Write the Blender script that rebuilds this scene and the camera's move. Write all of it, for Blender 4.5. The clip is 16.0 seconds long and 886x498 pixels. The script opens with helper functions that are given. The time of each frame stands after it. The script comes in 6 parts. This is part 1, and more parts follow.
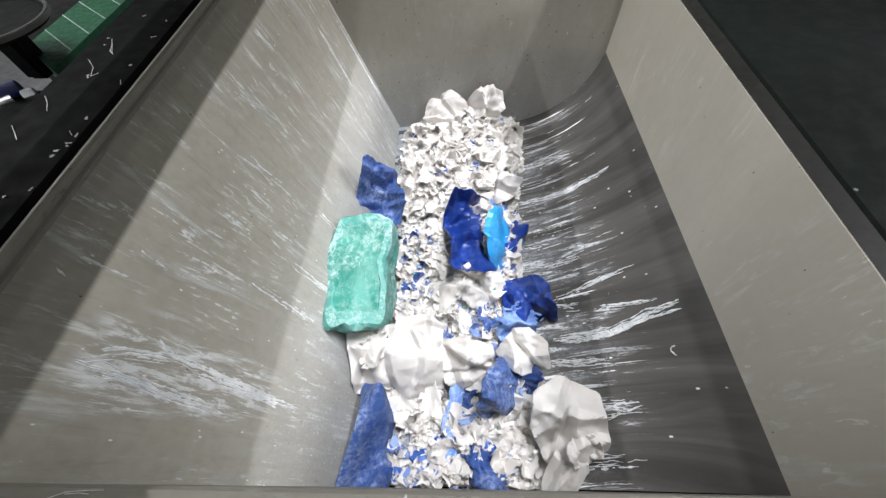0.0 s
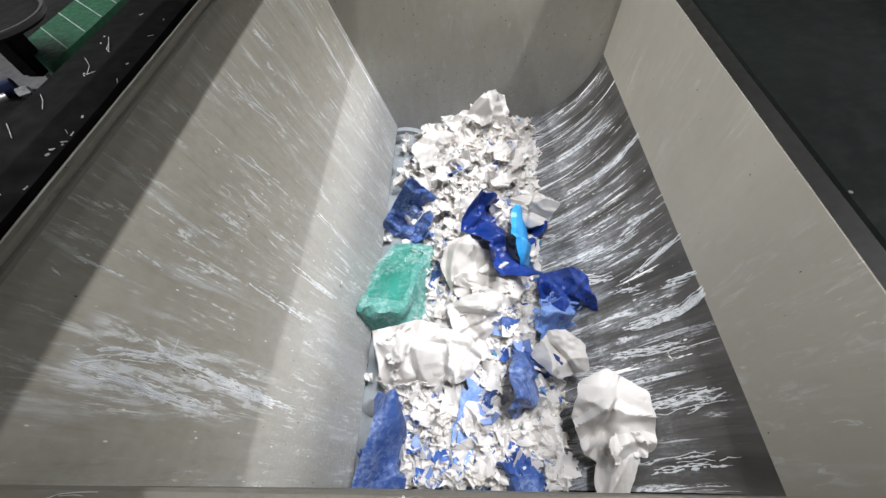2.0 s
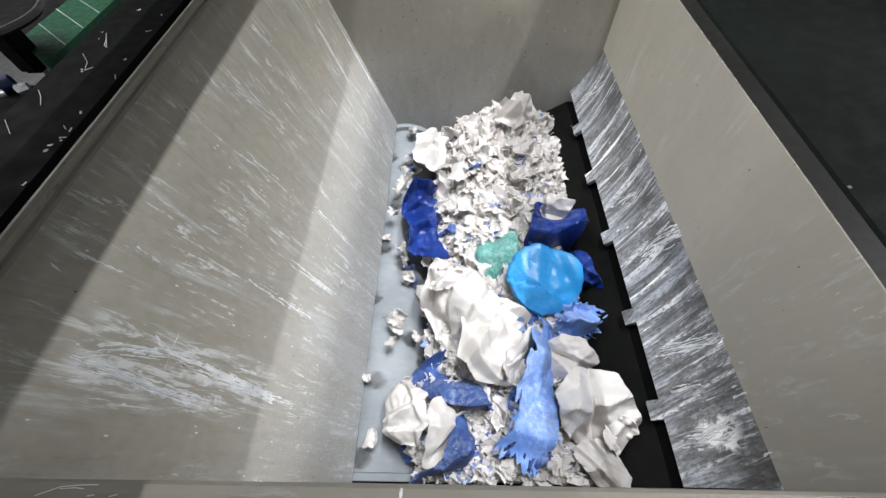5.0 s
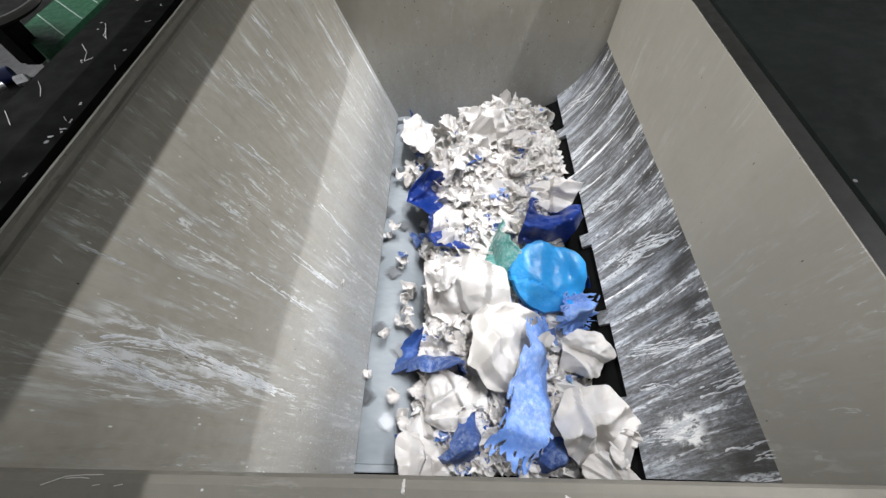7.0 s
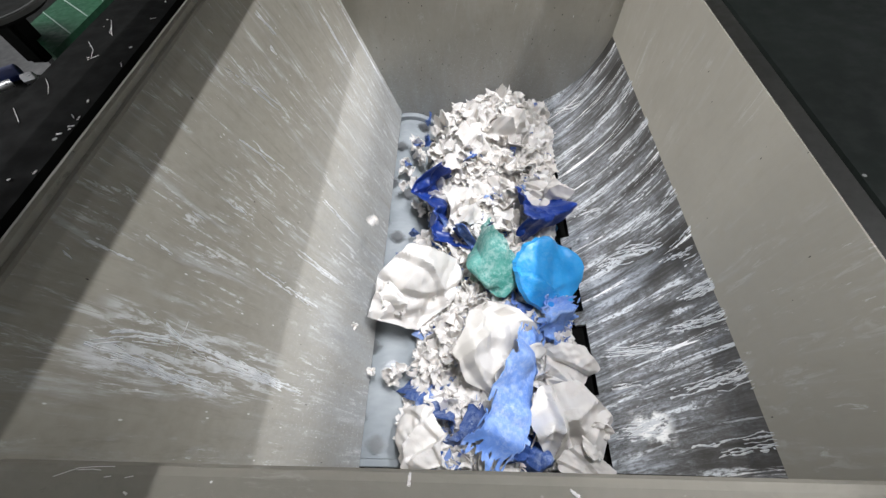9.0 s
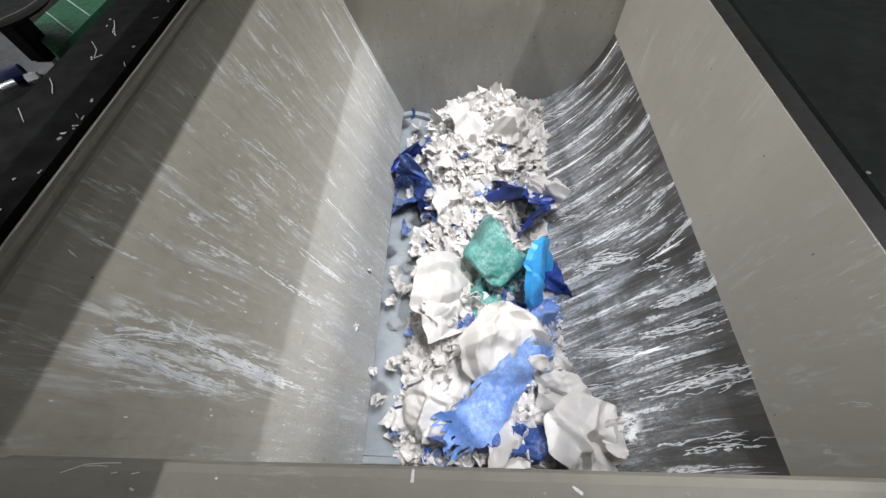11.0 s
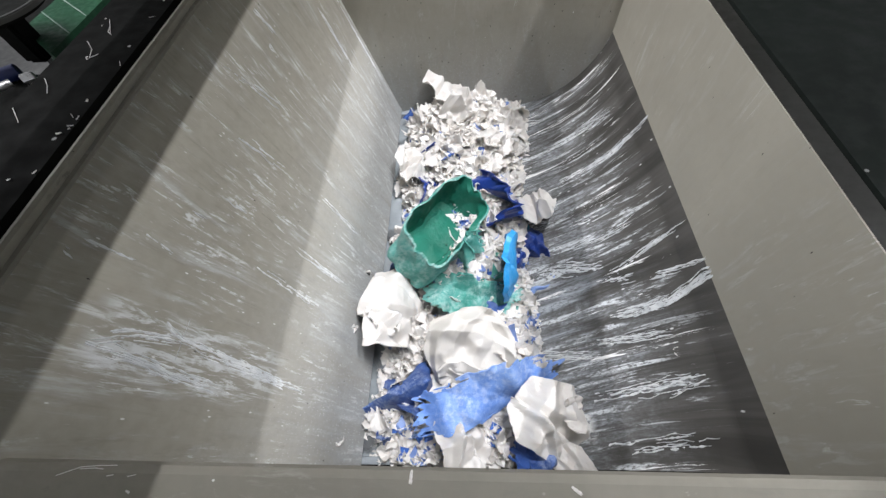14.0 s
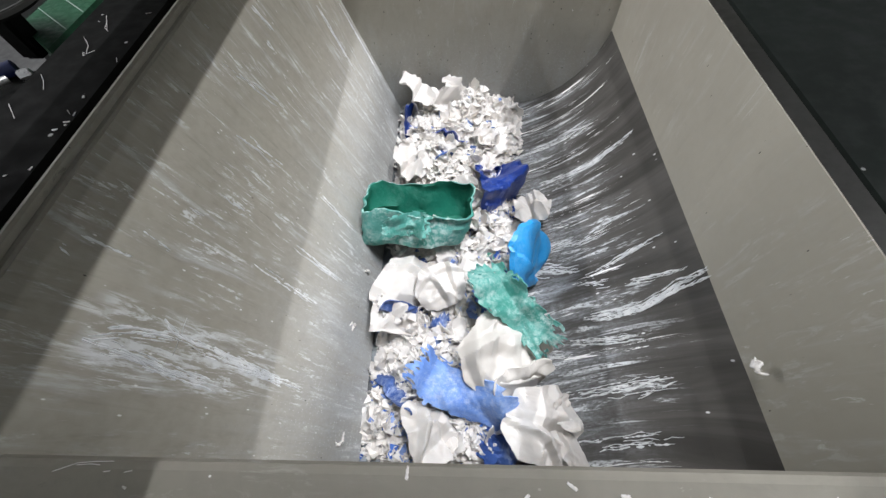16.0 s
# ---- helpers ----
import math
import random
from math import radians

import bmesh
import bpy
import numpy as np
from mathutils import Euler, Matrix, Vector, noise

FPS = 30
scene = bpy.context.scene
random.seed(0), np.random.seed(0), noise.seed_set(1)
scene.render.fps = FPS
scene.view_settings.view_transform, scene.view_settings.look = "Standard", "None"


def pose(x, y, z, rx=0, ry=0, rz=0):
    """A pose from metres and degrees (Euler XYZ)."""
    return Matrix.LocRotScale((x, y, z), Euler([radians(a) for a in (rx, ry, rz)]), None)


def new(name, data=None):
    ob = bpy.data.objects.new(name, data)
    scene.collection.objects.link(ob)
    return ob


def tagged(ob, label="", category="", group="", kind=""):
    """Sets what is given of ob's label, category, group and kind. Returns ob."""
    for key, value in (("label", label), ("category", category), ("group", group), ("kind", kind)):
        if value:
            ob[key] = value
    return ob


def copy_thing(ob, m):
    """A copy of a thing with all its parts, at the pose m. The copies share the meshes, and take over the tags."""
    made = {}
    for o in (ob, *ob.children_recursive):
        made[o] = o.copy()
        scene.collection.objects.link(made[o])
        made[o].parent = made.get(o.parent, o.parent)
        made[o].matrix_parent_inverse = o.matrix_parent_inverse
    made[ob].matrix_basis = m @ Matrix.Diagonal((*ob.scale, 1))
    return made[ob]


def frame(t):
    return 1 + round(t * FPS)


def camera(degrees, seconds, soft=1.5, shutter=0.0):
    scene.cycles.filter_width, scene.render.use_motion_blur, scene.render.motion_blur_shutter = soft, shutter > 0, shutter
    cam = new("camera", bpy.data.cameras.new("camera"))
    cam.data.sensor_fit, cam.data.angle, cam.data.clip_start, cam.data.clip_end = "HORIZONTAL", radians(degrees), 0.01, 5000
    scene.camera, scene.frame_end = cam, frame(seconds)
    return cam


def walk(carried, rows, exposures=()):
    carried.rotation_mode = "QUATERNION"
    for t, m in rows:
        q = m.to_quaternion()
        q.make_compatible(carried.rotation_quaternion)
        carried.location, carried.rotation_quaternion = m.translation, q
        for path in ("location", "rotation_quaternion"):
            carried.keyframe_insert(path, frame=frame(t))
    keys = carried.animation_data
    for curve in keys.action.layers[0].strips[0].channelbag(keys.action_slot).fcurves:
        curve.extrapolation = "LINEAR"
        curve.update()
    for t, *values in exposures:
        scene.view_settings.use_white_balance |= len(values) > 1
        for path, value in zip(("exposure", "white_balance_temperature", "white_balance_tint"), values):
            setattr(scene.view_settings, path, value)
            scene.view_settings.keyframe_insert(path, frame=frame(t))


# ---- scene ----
import collections

# camera: held over the near rim, drifting a little
cam = camera(101.6, 16.0, soft=1.4, shutter=0.5)
walk(cam, [
    (0.0, pose(0.0005, 0.0031, 1.0030, 32.84, 1.95, 0.92)),
    (0.5, pose(0.0003, 0.0031, 1.0030, 32.86, 1.93, 0.91)),
    (1.0, pose(0.0007, 0.0020, 1.0021, 33.02, 1.86, 0.91)),
    (1.5, pose(-0.0004, 0.0033, 1.0030, 32.91, 1.67, 0.87)),
    (2.0, pose(-0.0004, 0.0033, 1.0029, 32.93, 1.51, 0.85)),
    (2.5, pose(0.0019, 0.0015, 1.0035, 33.08, 1.58, 0.83)),
    (3.0, pose(0.0009, 0.0015, 1.0026, 33.11, 1.50, 0.77)),
    (3.5, pose(0.0004, 0.0015, 1.0034, 33.06, 1.51, 0.76)),
    (4.0, pose(0.0020, 0.0012, 1.0030, 32.84, 1.61, 0.77)),
    (6.5, pose(0.0010, 0.0002, 1.0005, 31.96, 1.52, 0.94)),
    (7.0, pose(0.0000, 0.0000, 1.0000, 31.60, 1.62, 1.00)),
    (7.5, pose(0.0000, 0.0003, 1.0013, 31.27, 1.82, 1.02)),
    (8.0, pose(0.0008, -0.0011, 1.0014, 31.30, 1.96, 1.11)),
    (8.5, pose(-0.0008, -0.0016, 1.0009, 31.15, 2.00, 1.17)),
    (9.0, pose(-0.0017, -0.0014, 1.0003, 31.07, 2.11, 1.24)),
    (11.5, pose(-0.0026, -0.0024, 1.0011, 30.81, 2.54, 1.33)),
    (12.0, pose(0.0001, -0.0015, 1.0003, 30.83, 2.71, 1.29)),
    (12.5, pose(-0.0030, -0.0010, 1.0005, 30.84, 2.53, 1.10)),
    (13.0, pose(-0.0028, -0.0016, 0.9990, 30.90, 2.46, 0.99)),
    (13.5, pose(-0.0007, -0.0015, 0.9992, 30.79, 2.51, 1.05)),
    (14.0, pose(-0.0014, -0.0013, 0.9993, 30.76, 2.37, 1.04)),
    (14.5, pose(0.0001, -0.0018, 0.9992, 30.63, 2.37, 1.09)),
    (15.0, pose(-0.0011, -0.0021, 0.9984, 30.63, 2.21, 1.05)),
    (15.5, pose(-0.0014, -0.0017, 0.9989, 30.55, 2.17, 1.02)),
    (16.0, pose(0.0009, -0.0029, 0.9987, 30.54, 2.19, 1.06)),
], exposures=[(0.0, 0.05), (2.0, 0.05), (4.0, 0.03), (7.0, -0.02), (11.0, -0.07), (16.0, -0.10)])

# light: ceiling tubes over the slot of the unseen blockers, plus added side fill
LENGTH = 1.2758
scene.view_settings.exposure = 0.0
world = bpy.data.worlds.new("world")
scene.world = world
world.use_nodes = True
world.node_tree.nodes["Background"].inputs[0].default_value = (0.93, 0.97, 1.0, 1)
world.node_tree.nodes["Background"].inputs[1].default_value = 0.80


def rect_lamp(x, y, z, watts, length, width):
    data = bpy.data.lights.new("tube_or_fill_lamp", "AREA")
    data.shape, data.size, data.size_y, data.energy = "RECTANGLE", width, length, watts
    data.color = (0.985, 0.99, 1.03)
    ob = new("tube_or_fill_lamp", data)
    ob.matrix_world = pose(x, y, z, 0, math.degrees(math.atan2(x - 0.1, z - 0.4)), 0)
    return ob


rect_lamp(0.45, 0.95, 4.0, 140, 1.5, 0.03)
rect_lamp(1.30, 0.55, 4.0, 124, 1.5, 0.03)
rect_lamp(1.50, 0.95, 4.0, 12, 1.5, 0.03)
rect_lamp(-1.49, 0.60, 4.0, 92, 1.5, 0.03)
# fill lamps added at both sides to lift the walls; no known source
rect_lamp(-4.5, 0.7, 2.6, 146, 2.4, 0.5)
rect_lamp(4.5, 0.7, 2.6, 150, 2.4, 0.5)


# materials
class Nodes:
    """A short hand for a node material."""

    def __init__(self, name, rough=0.5, metal=0.0):
        self.m = bpy.data.materials.new(name)
        self.m.use_nodes = True
        self.t = self.m.node_tree
        self.b = self.t.nodes["Principled BSDF"]
        self.b.inputs["Roughness"].default_value = rough
        self.b.inputs["Metallic"].default_value = metal

    def n(self, kind, **values):
        node = self.t.nodes.new("ShaderNode" + kind)
        for key, value in values.items():
            node.inputs[key.replace("_", " ")].default_value = value
        return node

    def link(self, a, b):
        self.t.links.new(a, b)

    def coords(self, scale=(1, 1, 1), turn=(0, 0, 0), random=False):
        c = self.n("TexCoord")
        mp = self.n("Mapping", Scale=scale, Rotation=turn)
        self.link(c.outputs["Object"], mp.inputs["Vector"])
        if random:
            info = self.n("ObjectInfo")
            mul = self.n("VectorMath")
            mul.operation = "MULTIPLY"
            mul.inputs[1].default_value = (37, 53, 71)
            self.link(info.outputs["Random"], mul.inputs[0])
            self.link(mul.outputs[0], mp.inputs["Location"])
        return mp.outputs[0]

    def noise(self, vector, scale, detail=4.0, rough=0.55, warp=0.0):
        k = self.n("TexNoise", Scale=scale, Detail=detail, Roughness=rough, Distortion=warp)
        self.link(vector, k.inputs["Vector"])
        return k.outputs["Fac"]

    def ramp(self, fac, low, high, a=0.0, b=1.0):
        k = self.n("MapRange")
        k.interpolation_type = "SMOOTHSTEP"
        for i, v in enumerate((low, high, a, b)):
            k.inputs[i + 1].default_value = v
        self.link(fac, k.inputs[0])
        return k.outputs[0]

    def calc(self, op, a, b):
        k = self.n("Math")
        k.operation = op
        for i, v in enumerate((a, b)):
            if isinstance(v, (int, float)):
                k.inputs[i].default_value = v
            else:
                self.link(v, k.inputs[i])
        return k.outputs[0]

    def mix(self, fac, a, b):
        k = self.n("Mix")
        k.data_type = "RGBA"
        for slot, v in ((0, fac), (6, a), (7, b)):
            if isinstance(v, (int, float)):
                k.inputs[slot].default_value = v
            elif isinstance(v, tuple):
                k.inputs[slot].default_value = (*v, 1)
            else:
                self.link(v, k.inputs[slot])
        return k.outputs[2]

    def xyz(self):
        c = self.n("TexCoord")
        s = self.n("SeparateXYZ")
        self.link(c.outputs["Object"], s.inputs[0])
        return s.outputs

    def done(self, colour, rough=None, bump=None, strength=0.3, far=0.004):
        self.link(colour, self.b.inputs["Base Color"])
        if rough is not None:
            self.link(rough, self.b.inputs["Roughness"])
        if bump is not None:
            k = self.n("Bump", Strength=strength, Distance=far)
            self.link(bump, k.inputs["Height"])
            self.link(k.outputs[0], self.b.inputs["Normal"])
        return self.m


def painted_wall(name, base, streak_axis, dust_low, dust_high, dust_most, streak_most, scrape=False, speck_from=0.95, worn=1.0):
    """Grey enamel, scuffed along one axis by thrown plastic, with white dust that thins upwards."""
    k = Nodes(name, 0.5)
    x, y, z = k.xyz()
    plain = k.coords()
    cloud = k.noise(plain, 2.3, 5)
    fine = k.noise(plain, 60, 4)
    col = k.mix(k.ramp(cloud, 0.3, 0.7), tuple(c * 0.92 for c in base), tuple(c * 1.07 for c in base))
    col = k.mix(k.ramp(fine, 0.35, 0.75, 0.0, 0.2 * worn), col, tuple(c * 0.5 for c in base))
    stretched = k.coords(streak_axis)
    fine_streak = k.noise(stretched, 9, 9, 0.72, 0.6)
    wide_streak = k.noise(k.coords(tuple(v * 0.35 for v in streak_axis)), 9, 5, 0.6, 0.4)
    soft_streak = k.noise(k.coords(tuple(v * 0.55 for v in streak_axis), (0.1, 0, 0)), 6.5, 7, 0.66, 0.5)
    patchy = k.noise(plain, 7, 5, 0.65, 0.6)
    dust = k.ramp(z, dust_high, dust_low)
    # grime, darker
    grime = k.ramp(k.noise(stretched, 7, 8, 0.72, 0.4), 0.50, 0.74, 0, 0.5 * worn)
    col = k.mix(grime, col, tuple(c * 0.58 for c in base))
    veil = k.calc("MULTIPLY", dust, k.ramp(cloud, 0.2, 0.75, 0.6, 1.0))
    veil = k.calc("MULTIPLY", veil, k.ramp(wide_streak, 0.25, 0.7, 0.5, 1.0))
    veil = k.calc("MULTIPLY", veil, k.ramp(k.noise(plain, 150, 5, 0.7), 0.3, 0.65, 0.62, 1.0))
    col = k.mix(k.calc("MULTIPLY", veil, dust_most), col, (0.44, 0.485, 0.535))
    # broad soft wipes of powder, then fewer crisp strokes that break up along their length
    wipes = k.calc("MULTIPLY", k.ramp(soft_streak, 0.52, 0.68), k.ramp(patchy, 0.34, 0.62, 0.15, 1.0))
    wipes = k.calc("MULTIPLY", wipes, k.ramp(fine_streak, 0.30, 0.60, 0.4, 1.0))
    col = k.mix(k.calc("MULTIPLY", wipes, streak_most), col, (0.55, 0.57, 0.585))
    scuff = k.calc("MULTIPLY", k.ramp(fine_streak, 0.53, 0.63), k.ramp(wide_streak, 0.47, 0.58))
    scuff = k.calc("MULTIPLY", scuff, k.calc("MULTIPLY", k.ramp(patchy, 0.42, 0.56), k.ramp(fine, 0.32, 0.52, 0.25, 1.0)))
    col = k.mix(k.calc("MULTIPLY", scuff, streak_most), col, (0.68, 0.69, 0.69))
    crisp = k.calc("MULTIPLY", k.ramp(k.noise(k.coords(tuple(v * 0.6 for v in streak_axis), (0.16, 0, 0)), 15, 9, 0.72, 0.7), 0.62, 0.66), k.ramp(patchy, 0.50, 0.60))
    col = k.mix(k.calc("MULTIPLY", crisp, min(0.8, streak_most * (0.9 if scrape else 2.0))), col, (0.74, 0.74, 0.73))
    if scrape:
        slant = k.n("Mapping", Scale=(1.5, 11, 1.5), Rotation=(0.22, 0, 0))
        k.link(plain, slant.inputs["Vector"])
        lines = k.calc("MULTIPLY", k.ramp(k.noise(slant.outputs[0], 8, 10, 0.75, 0.5), 0.54, 0.60), k.ramp(k.noise(plain, 5.5, 4), 0.48, 0.60))
        lines = k.calc("MULTIPLY", lines, k.ramp(k.noise(plain, 120, 4), 0.35, 0.55))
        col = k.mix(k.calc("MULTIPLY", lines, 0.65), col, (0.68, 0.70, 0.71))
    gouge = k.calc("MULTIPLY", k.ramp(k.noise(k.coords(tuple(s * 0.7 for s in streak_axis), (-0.2, 0, 0)), 17, 9, 0.75, 0.5), 0.62, 0.66), k.ramp(k.noise(plain, 5, 3), 0.46, 0.6))
    col = k.mix(k.calc("MULTIPLY", gouge, 0.45 * worn), col, tuple(c * 0.35 for c in base))
    grains = k.n("TexVoronoi", Scale=85.0)
    k.link(k.coords((1, 1.3, 0.5)), grains.inputs["Vector"])
    sep = k.n("SeparateColor")
    k.link(grains.outputs["Color"], sep.inputs[0])
    speck = k.calc("MULTIPLY", k.ramp(grains.outputs["Distance"], 0.16, 0.08), k.ramp(sep.outputs[0], speck_from, speck_from + 0.02))
    col = k.mix(k.calc("MULTIPLY", speck, 0.75), col, (0.75, 0.75, 0.73))
    # powder grains, thick where the dust lies
    powder = k.n("TexVoronoi", Scale=260.0)
    k.link(k.coords((1, 1, 0.7)), powder.inputs["Vector"])
    tone = k.n("SeparateColor")
    k.link(powder.outputs["Color"], tone.inputs[0])
    grain = k.calc("MULTIPLY", k.ramp(powder.outputs["Distance"], 0.34, 0.2), k.ramp(tone.outputs[0], 0.70, 0.72))
    grain = k.calc("MULTIPLY", grain, k.calc("MULTIPLY", dust, k.ramp(patchy, 0.35, 0.6, 0.3, 1.0)))
    col = k.mix(k.calc("MULTIPLY", grain, min(0.6, dust_most)), col, (0.70, 0.72, 0.73))
    pit = k.calc("MULTIPLY", k.ramp(grains.outputs["Distance"], 0.14, 0.07), k.ramp(sep.outputs[1], 0.955, 0.965))
    col = k.mix(pit, col, (0.04, 0.035, 0.03))
    if scrape:
        # one broad smear of white plastic, low on the near end
        band = k.calc("ADD", y, k.calc("MULTIPLY", k.calc("SUBTRACT", fine_streak, 0.5), 0.10))
        across = k.calc("MULTIPLY", k.ramp(band, 0.075, 0.10), k.ramp(band, 0.185, 0.15))
        along = k.calc("MULTIPLY", k.ramp(z, 0.615, 0.58), k.ramp(z, 0.26, 0.38))
        torn = k.calc("MULTIPLY", k.ramp(k.noise(k.coords((3.2, 19, 3.2)), 3.4, 10, 0.74, 0.55), 0.47, 0.55), k.ramp(fine, 0.30, 0.55, 0.45, 1.0))
        smear = k.calc("MULTIPLY", k.calc("MULTIPLY", across, along), torn)
        col = k.mix(k.calc("MULTIPLY", smear, 0.6), col, (0.72, 0.75, 0.77))
    k.b.inputs["Specular IOR Level"].default_value = 0.25
    rough = k.ramp(k.noise(plain, 9, 4), 0.3, 0.7, 0.55, 0.75)
    return k.done(col, rough, k.calc("ADD", fine_streak, k.calc("MULTIPLY", fine, 0.6)), 0.12 * worn, 0.002)


GREY = (0.304, 0.286, 0.240)
WALL_LEFT = painted_wall("scuffed_grey_enamel", GREY, (1.2, 8, 1.2), 0.0, 0.48, 0.68, 0.54, True, 0.84)
WALL_BACK = painted_wall("grey_enamel_back", GREY, (6, 6, 2), -0.05, 0.42, 0.7, 0.12, worn=0.5)
WALL_RIGHT = painted_wall("grey_enamel_right", GREY, (2, 6, 1.2), -0.4, 0.05, 0.2, 0.14, worn=0.3)
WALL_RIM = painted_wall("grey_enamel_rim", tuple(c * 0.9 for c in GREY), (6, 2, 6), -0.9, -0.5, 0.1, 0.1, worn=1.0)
# same enamel, darkened: the near ledge's shade is put into the colour
WALL_SHADED = painted_wall("grey_enamel_shaded", tuple(c * 0.70 for c in GREY), (2, 6, 6), -0.9, -0.5, 0.1, 0.1, worn=0.6)


def ram_steel():
    """Dark bare steel: white plastic rubbed on in streaks round the curve."""
    k = Nodes("rubbed_ram_steel", 0.55, 0.0)
    x, y, z = k.xyz()
    # the angle round the pivot and the place along it
    turn = k.calc("ARCTAN2", z, x)
    join = k.n("CombineXYZ")
    k.link(k.calc("MULTIPLY", turn, 0.35), join.inputs[0])
    # the streaks lean along the ram before they straighten
    lean = k.calc("SUBTRACT", k.calc("MULTIPLY", turn, 0.07), k.calc("MULTIPLY", k.calc("MULTIPLY", turn, turn), 0.06))
    k.link(k.calc("SUBTRACT", y, lean), join.inputs[1])
    arc = join.outputs[0]

    def stretched(scale):
        mp = k.n("Mapping", Scale=scale)
        k.link(arc, mp.inputs["Vector"])
        return mp.outputs[0]

    hair = k.noise(stretched((3.4, 46, 1)), 2.2, 10, 0.8, 0.5)
    band = k.noise(stretched((1.3, 13, 1)), 1.0, 6, 0.62, 0.6)
    mid = k.noise(stretched((2.4, 27, 1)), 1.6, 9, 0.72, 0.6)
    fine = k.noise(stretched((0.5, 1, 1)), 170, 6, 0.75)
    patch = k.noise(stretched((4, 5, 1)), 2.2, 6, 0.66, 0.7)
    base = k.mix(k.ramp(band, 0.3, 0.7), (0.046, 0.044, 0.040), (0.104, 0.099, 0.091))
    ends = k.calc("ADD", turn, k.calc("MULTIPLY", k.calc("SUBTRACT", k.noise(stretched((0.6, 20, 1)), 1.0, 5, 0.7), 0.5), 1.9))
    wet = k.ramp(ends, 0.0, 0.85, 1.0, 0.0)
    # a thin blue-grey film in broad patches, combed by hairlines
    film = k.calc("MULTIPLY", k.ramp(hair, 0.36, 0.62, 0.15, 1.0), k.ramp(band, 0.40, 0.60, 0.05, 1.0))
    film = k.calc("MULTIPLY", film, k.calc("MULTIPLY", k.ramp(fine, 0.38, 0.60, 0.25, 1.0), wet))
    film = k.calc("MULTIPLY", film, k.ramp(patch, 0.36, 0.58, 0.3, 1.0))
    low = k.calc("MULTIPLY", k.ramp(k.calc("ADD", turn, k.calc("MULTIPLY", k.calc("SUBTRACT", band, 0.5), 2.6)), 0.05, -0.5), k.ramp(k.calc("ADD", hair, fine), 0.80, 1.08, 0.16, 1.0))
    low = k.calc("MULTIPLY", low, k.ramp(mid, 0.38, 0.58, 0.25, 1.0))
    film = k.calc("MAXIMUM", film, low)
    col = k.mix(k.calc("MULTIPLY", film, 0.72), base, (0.57, 0.61, 0.66))
    # thick smears with frayed rims
    thick = k.calc("MULTIPLY", k.ramp(mid, 0.53, 0.60), k.ramp(band, 0.42, 0.52))
    thick = k.calc("MULTIPLY", thick, k.calc("MULTIPLY", k.ramp(fine, 0.38, 0.52), k.ramp(ends, 0.6, 0.9, 1.0, 0.0)))
    col = k.mix(k.calc("MULTIPLY", thick, 0.8), col, (0.76, 0.79, 0.81))
    fray = k.calc("ADD", k.noise(stretched((1.1, 21, 1)), 1.7, 9, 0.70, 0.8), k.calc("MULTIPLY", k.calc("SUBTRACT", fine, 0.5), 0.05))
    bold = k.calc("MULTIPLY", k.ramp(fray, 0.61, 0.63), k.ramp(ends, 0.85, 1.0, 1.0, 0.0))
    col = k.mix(bold, col, (0.86, 0.86, 0.85))
    fleck = k.n("TexVoronoi", Scale=70.0)
    k.link(stretched((0.5, 1, 1)), fleck.inputs["Vector"])
    shade = k.n("SeparateColor")
    k.link(fleck.outputs["Color"], shade.inputs[0])
    dot = k.calc("MULTIPLY", k.ramp(fleck.outputs["Distance"], 0.2, 0.1), k.ramp(shade.outputs[0], 0.93, 0.95))
    col = k.mix(k.calc("MULTIPLY", dot, 0.8), col, (0.8, 0.8, 0.8))
    # a caked patch near the front end
    frayed = k.calc("ADD", y, k.calc("MULTIPLY", k.calc("SUBTRACT", k.noise(stretched((9, 14, 1)), 2, 5, 0.7, 0.8), 0.5), 0.09))
    cake = k.calc("MULTIPLY", k.calc("MULTIPLY", k.ramp(frayed, 0.045, 0.065), k.ramp(frayed, 0.115, 0.095)), k.calc("MULTIPLY", k.ramp(turn, -0.26, -0.16), k.ramp(turn, 0.04, -0.04)))
    cake = k.calc("MULTIPLY", cake, k.ramp(k.noise(stretched((14, 30, 1)), 3, 6, 0.7, 0.6), 0.4, 0.5))
    col = k.mix(cake, col, (0.82, 0.82, 0.80))
    k.b.inputs["Specular IOR Level"].default_value = 0.2
    rough = k.ramp(film, 0.0, 1.0, 0.55, 0.85)
    return k.done(col, rough, k.calc("ADD", hair, thick), 0.2, 0.002)


RAM = ram_steel()


def metal(name, a, b, rough, metallic, scale=8, stretch=(1, 1, 1), speck=0.0, gloss=0.5):
    k = Nodes(name, rough, metallic)
    v = k.coords(stretch)
    big = k.noise(v, scale, 5)
    small = k.noise(v, scale * 9, 5)
    col = k.mix(k.ramp(big, 0.3, 0.7), a, b)
    col = k.mix(k.calc("MULTIPLY", small, 0.35), col, tuple(c * 0.5 for c in a))
    if speck:
        g = k.n("TexVoronoi", Scale=38.0)
        k.link(k.coords(), g.inputs["Vector"])
        s = k.n("SeparateColor")
        k.link(g.outputs["Color"], s.inputs[0])
        d = k.calc("MULTIPLY", k.ramp(g.outputs["Distance"], 0.15, 0.08), k.ramp(s.outputs[0], 1 - speck, 1 - speck + 0.02))
        col = k.mix(k.calc("MULTIPLY", d, 0.7), col, (0.6, 0.6, 0.58))
    k.b.inputs["Specular IOR Level"].default_value = gloss
    r = k.ramp(small, 0.3, 0.7, rough * 0.8, min(1, rough * 1.25))
    return k.done(col, r, small, 0.15, 0.002)


